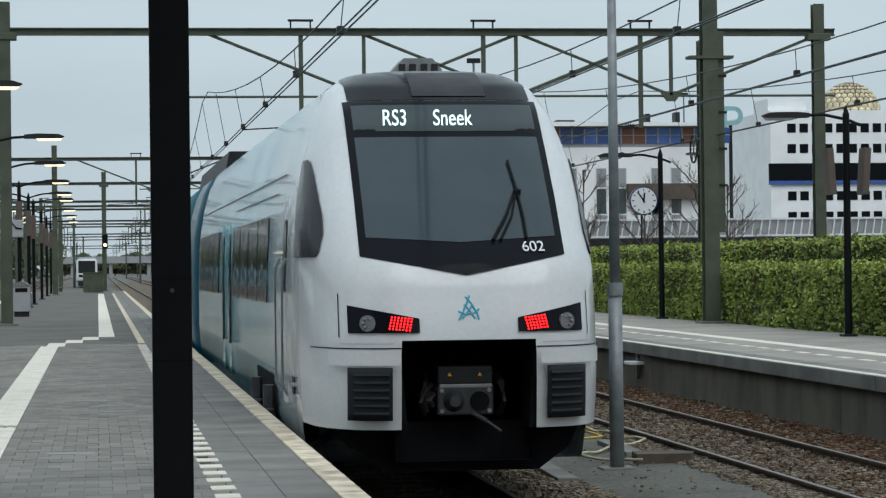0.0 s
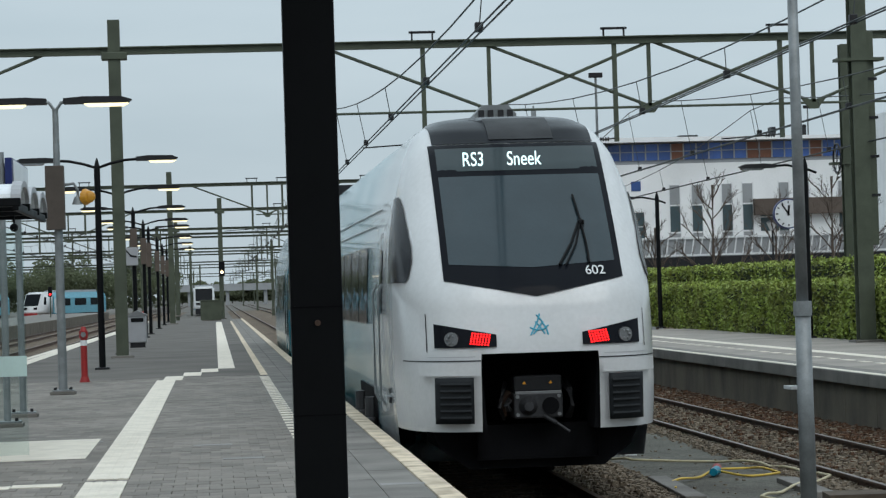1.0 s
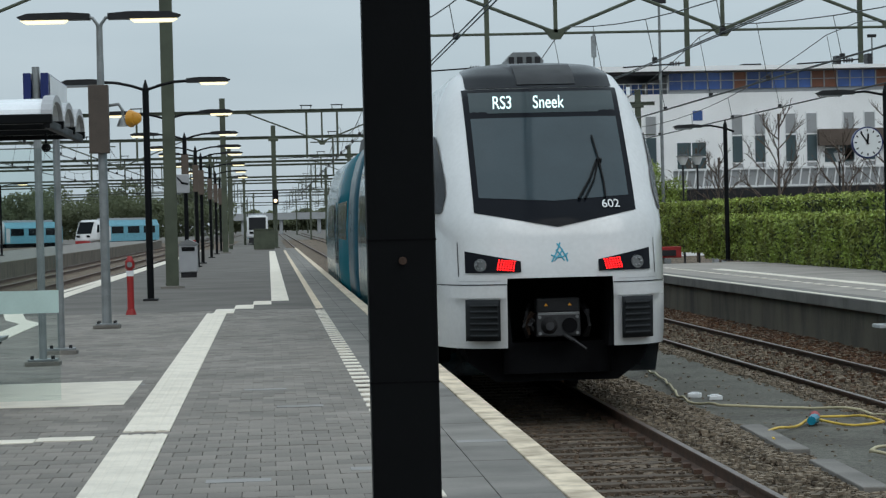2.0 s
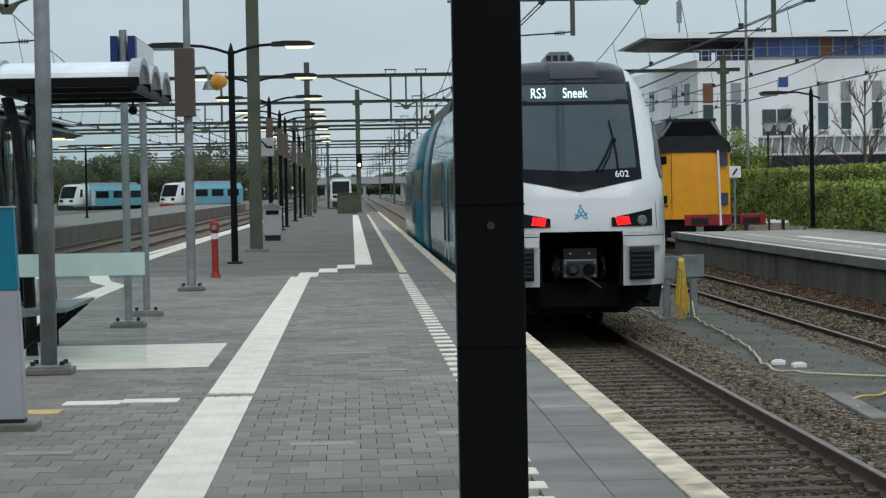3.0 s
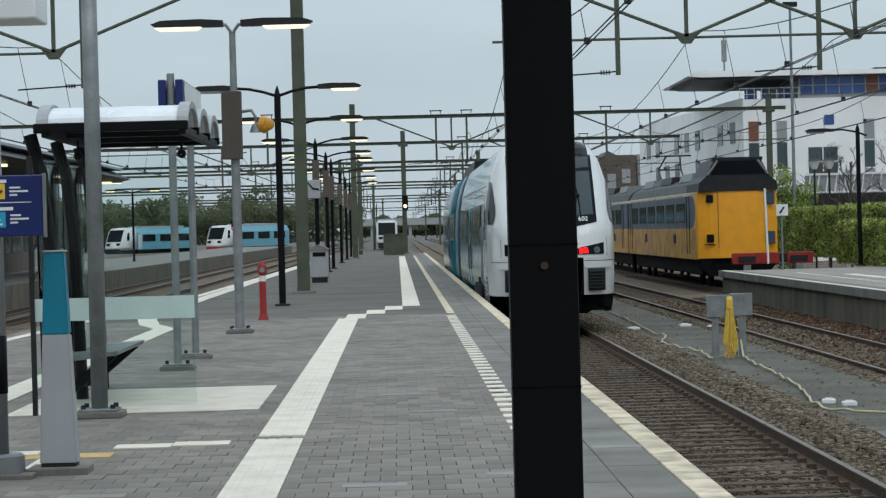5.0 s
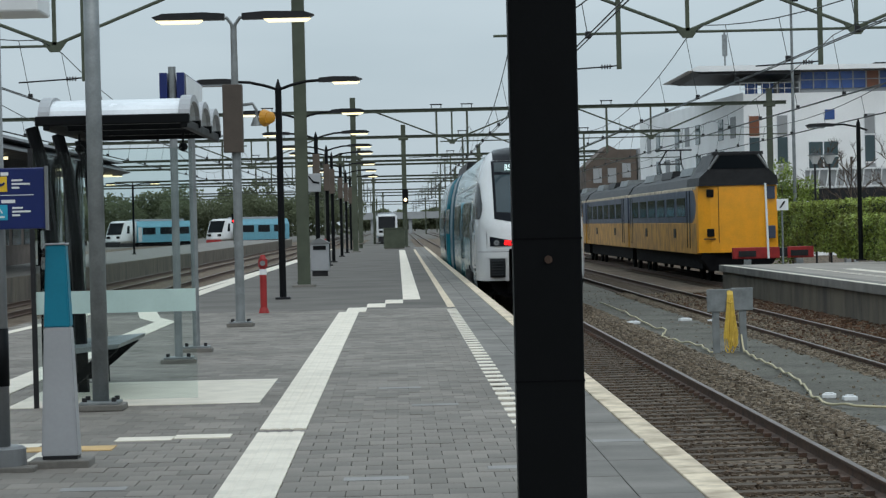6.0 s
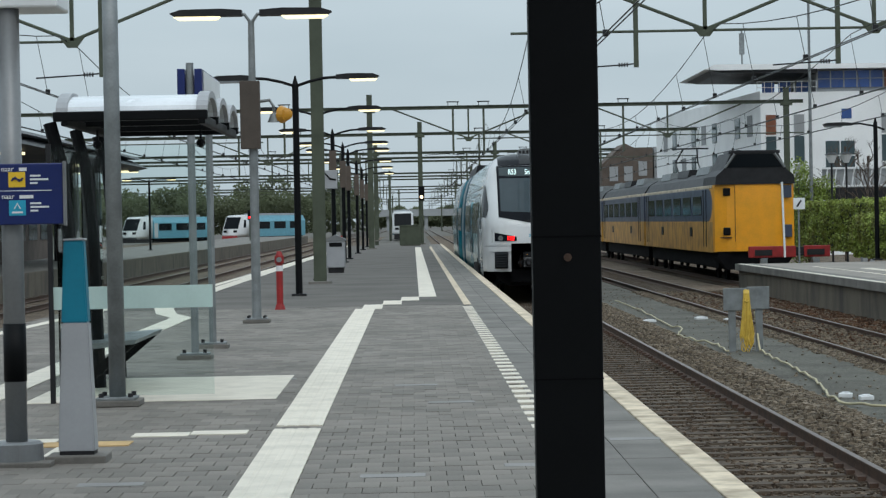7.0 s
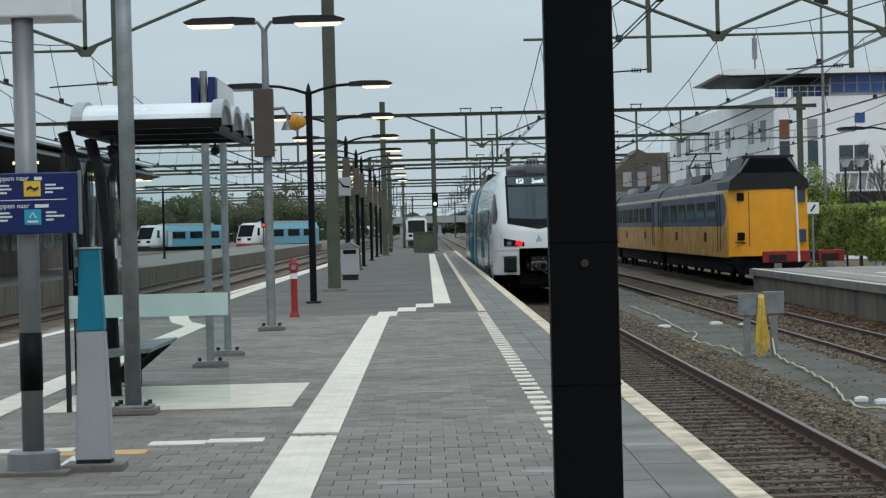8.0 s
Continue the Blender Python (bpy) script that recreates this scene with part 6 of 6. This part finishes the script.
def parked_train(x, y, turn, m, cars, label, bumper=None):
    """A far railcar: white cab with a raked dark mask, coloured sides, dark roof and underframe."""
    e = thing("parked_train", label, "train", (x, y, RAIL - .15), "parked trains", turn)
    bm = B()
    prism(bm, [(-1.1, .75), (-.9, 1.4), (-.55, 2.2), (.25, 3.5), (.6, 3.85), (3.5, 3.95), (3.5, .75)], -1.38, 1.38, "x")
    bmesh.ops.bevel(bm, geom=list(bm.edges), offset=.2, segments=2, affect="EDGES")
    cab = part("cab", bm, M_TWHITE, e, "white raked cab", True)
    bm = B()
    prism(bm, [(-.72, 1.98), (-.5, 1.95), (.40, 3.56), (.24, 3.6)], -1.12, 1.12, "x")
    part("windscreen", bm, M_PANE, cab, "dark windscreen mask")
    for s in (-1, 1):
        bm = B()
        box(bm, s * .8 - .26, s * .8 + .26, -.98, -.8, 1.45, 1.75, .04)
        part("headlight_housing", bm, M_BLACK, cab)
        bm = B()
        prism(bm, [(.5, 2.1), (.75, 3.2), (1.3, 3.2), (1.3, 2.1)], s * 1.36, s * 1.40, "x")
        part("cab_window", bm, M_PANE, cab)
    bm = B()
    box(bm, -1.15, 1.15, -1.2, 3, .25, .95, .06)
    part("bumper", bm, bumper or M_DARK, e)
    for k in range(cars):
        bm = B()
        prism(bm, [(-1.4, .8), (-1.4, 3.0), (-1.05, 3.8), (1.05, 3.8), (1.4, 3.0), (1.4, .8)], 3.6 + 17 * k, 20 + 17 * k)
        car = part("car_body", bm, m, e)
        bm = B()
        box(bm, -.9, .9, 5 + 17 * k, 18 + 17 * k, 3.78, 4.1, .05)
        part("roof_unit", bm, M_LGREY, car)
        for s in (-1, 1):
            for j in range(3):
                bm = B()
                box(bm, s * 1.41 - .02, s * 1.41 + .02, 5 + 17 * k + 5 * j, 8.6 + 17 * k + 5 * j, 1.9, 2.9, .01)
                part("window", bm, M_PANE, car)
            bm = B()
            box(bm, s * 1.41 - .015, s * 1.41 + .015, 3.7 + 17 * k, 4.7 + 17 * k, .9, 2.95, .01)
            part("door", bm, M_TWHITE, car)
        bm = B()
        box(bm, -1.2, 1.2, 4 + 17 * k, 19.5 + 17 * k, .2, .8)
        part("underframe", bm, M_UNDER, car)


M_SKYB = mat("pale_blue_lacquer", (.13, .36, .46), .35, var=.3)
parked_train(-39.6, 350, -24, M_SKYB, 1, "pale blue regional train parked in the yard")
parked_train(-25.6, 352, -24, M_SKYB, 1, "pale blue and white railcar parked in the yard", M_RED)
parked_train(-1.5, 330, 0, M_SKYB, 2, "white and blue train standing on a far track")
parked_train(-19.5, 96, 2, M_BBROWN, 2, "dark brown train standing behind the island platform")


def far_wood(name, label, spots, size, seed):
    r = np.random.default_rng(seed)
    e = thing(name, label, "trees")
    out = []
    for x, y, w, h in spots:
        n = int(1000 * w * h / 60)
        for _ in range(int(3 + w / 2.5)):
            c = np.array([x + r.uniform(-w / 2, w / 2), y + r.uniform(-4, 4), h * r.uniform(.45, .8)])
            k = max(60, n // 4)
            p = r.normal(size=(k, 3))
            p /= np.linalg.norm(p, axis=1)[:, None]
            p *= r.uniform(.3, 1, (k, 1)) ** .5
            out.append(c + p * [w * .28, 3, h * .28])
        k = n
        out.append(np.stack([r.uniform(x - w / 2, x + w / 2, k), y + r.uniform(-3, 3, k), r.uniform(0, h * .55, k)], 1))
        bm = B()
        rod(bm, (x, y, GAP), (x, y, h * .7), .25, .1, 6)
        part("trunk", bm, M_BARK, e)
    leaves("foliage", M_TREE, e, np.concatenate(out), size, r)


far_wood("far_trees", "dark green belt of trees beyond the yard", [(-98 + 5 * k, 450 + 6 * (k % 3), 11, 8.6 + 1.5 * math.sin(k * 1.9)) for k in range(18)], .31, 3)
far_wood("far_trees", "low trees beyond the far tracks", [(-12 + 9 * k, 900, 10, 6 + 2 * math.sin(k * 2.3)) for k in range(14)], .8, 4)


def build_overpass():
    e = thing("overpass", "grey road bridge crossing the far tracks", "bridge", (0, 720, 0))
    bm = B()
    box(bm, -40, 60, 0, 8, 3.2, 5.2)
    part("deck", bm, M_BGREY, e)
    for k in range(8):
        bm = B()
        box(bm, -30 + 11 * k, -29 + 11 * k, 1, 7, GAP, 3.2)
        part("pier", bm, M_BGREY, e)


build_overpass()


def signal(at, lit):
    e = thing("signal", "dark railway signal on a slim post", "signal", at, "signals")
    bm = B()
    rod(bm, (0, 0, 0), (0, 0, 3.4), .06, n=8)
    part("post", bm, M_GREEN, e)
    bm = B()
    box(bm, -.2, .2, -.1, .1, 3.0, 4.0, .03)
    hd = part("signal_head", bm, M_BLACK, e)
    bm = B()
    rod(bm, (0, -.1, 3.25), (0, -.13, 3.25), .12, n=12)
    part("lens", bm, lit, hd)


signal((.55, 171, 0), M_AMBER)
signal((-16.5, 250, GAP), M_REDLED)
signal((9.9, 230, GAP), M_REDLED)


# ---- loose stones and paving pieces ----
def stones(name, n, x0, x1, ynear, yfar, z, size, seed, material=M_STONE, skip=()):
    """Loose angular stones, denser towards the near end."""
    r = np.random.default_rng(seed)
    y = ynear + (yfar - ynear) * r.uniform(0, 1, n) ** 1.6
    x = r.uniform(x0, x1, n)
    for a, b in skip:
        k = (x > a) & (x < b)
        x[k] = np.where(r.uniform(size=k.sum()) < .5, a - r.uniform(0, .4, k.sum()), b + r.uniform(0, .4, k.sum()))
    cube = np.array([[i, j, k] for i in (-1, 1) for j in (-1, 1) for k in (-1, 1)], float)
    s = size * r.uniform(.5, 1.25, (n, 1, 1))
    v = cube[None] * s * r.uniform(.55, 1.1, (n, 8, 3)) * np.array([1, 1, .7])
    a = r.uniform(0, math.tau, n)
    c, q = np.cos(a)[:, None], np.sin(a)[:, None]
    vx, vy = v[:, :, 0] * c - v[:, :, 1] * q, v[:, :, 0] * q + v[:, :, 1] * c
    co = np.stack([vx + x[:, None], vy + y[:, None], v[:, :, 2] + z + r.uniform(0, .03, (n, 1))], 2).reshape(-1, 3)
    f = np.array([[0, 1, 3, 2], [4, 6, 7, 5], [0, 4, 5, 1], [2, 3, 7, 6], [0, 2, 6, 4], [1, 5, 7, 3]])
    faces = (f[None] + 8 * np.arange(n)[:, None, None]).reshape(-1, 4)
    me = bpy.data.meshes.new(name)
    me.from_pydata(co.tolist(), [], faces.tolist())
    me.materials.append(material)
    return tagged(new(name, me), "loose grey-brown ballast stones", "ballast", kind="stuff")


stones("ballast_stone", 34000, 1.95, 5.0, 12, 95, GAP - .012, .022, 1, M_STONE2)
stones("ballast_stone", 26000, 4.3, 7.3, 14, 80, GAP + .07, .027, 2, skip=((5.3, 7.0),))
stones("ballast_stone", 17000, 6.9, 10.3, 18, 80, GAP + .06, .028, 3)
ob = stones("track_weed", 7000, 8.9, 10.3, 18, 78, GAP + .07, .032, 4, M_MOSS)
tagged(ob, "reddish dead weeds and moss beside the wall", "weeds")

stones("ballast_stone", 500, 5.4, 7.0, 16, 90, GAP + .07, .017, 6)
ob = stones("track_weed", 2200, 7.25, 9.6, 18, 78, GAP + .07, .026, 7, M_MOSS)
tagged(ob, "reddish dead weeds and moss between the rails", "weeds")

M_PALE = mat("pale_paver", (.25, .24, .23), .75, var=.3, scale=2)
line = thing("safety_line", "dashed white safety line of single tiles", "marking", kind="structure")
bm = B()
box(bm, .862, 1.036, -.15, .15, -.05, .006, .003)
me = mesh_of("line_tile", bm, M_WHITE)
for x, y in ((.55, 15.6), (1.35, 17.3), (-2.05, 14.9), (-.35, 15.1), (-.2, 23.5), (.1, 21.2), (-1.6, 24.8)):
    bm = B()
    box(bm, x, x + .4, y, y + .2, -.05, .003, .002)
    ob = part("pale_paver", bm, M_PALE, None, "paler replacement paving block")
    tagged(ob, category="paver", group="paler paving blocks")
for k in range(59):
    ob = new("line_tile", me)
    ob.parent, ob.location = line, (0, 7.69 + .642 * k, 0)

paving = thing("paving", "grey concrete paving blocks of the platform", "paving", kind="structure")
W, L = .2, .3
bm = B()
box(bm, -W / 2 + .002, W / 2 - .002, -L / 2 + .002, L / 2 - .002, -.06, 0)
top = [e for e in bm.edges if all(v.co.z > -.01 for v in e.verts)]
bmesh.ops.bevel(bm, geom=top, offset=.002, segments=1, affect="EDGES")
paver = mesh_of("paver", bm, M_PAVER)
rest_v, rest_f = [], []
r = random.Random(11)
for j in range(148):
    y = 7.2 + L * j
    if y > 45.9:
        break
    for i in range(37):
        x = -6.42 + W * i + (W / 2 if j % 2 else 0)
        z = r.uniform(-.003, .001)
        if 14.1 < y < 19.4 and x > -2.1:
            ob = new("paver", paver)
            ob.parent, ob.location = paving, (x, y, z)
        else:
            a, b = W / 2 - .0025, L / 2 - .0025
            k = len(rest_v)
            rest_v += [(x - a, y - b, z), (x + a, y - b, z), (x + a, y + b, z), (x - a, y + b, z), (x - a - .0025, y - b - .0025, -.006), (x + a + .0025, y - b - .0025, -.006), (x + a + .0025, y + b + .0025, -.006), (x - a - .0025, y + b + .0025, -.006)]
            rest_f += [(k, k + 1, k + 2, k + 3)] + [(k + q, k + 4 + q, k + 4 + (q + 1) % 4, k + (q + 1) % 4) for q in range(4)]
me = bpy.data.meshes.new("paver_field")
me.from_pydata(rest_v, [], rest_f)
me.materials.append(M_PAVER)
ob = new("paver_field", me)
ob.parent = paving
tagged(ob, kind="stuff")


def motions():
    """The train draws away along its track; its wheels and all else ride with it."""
    walk(train, [(t, pose(TRACK, y, RAIL)) for t, y in TRAIN])


motions()
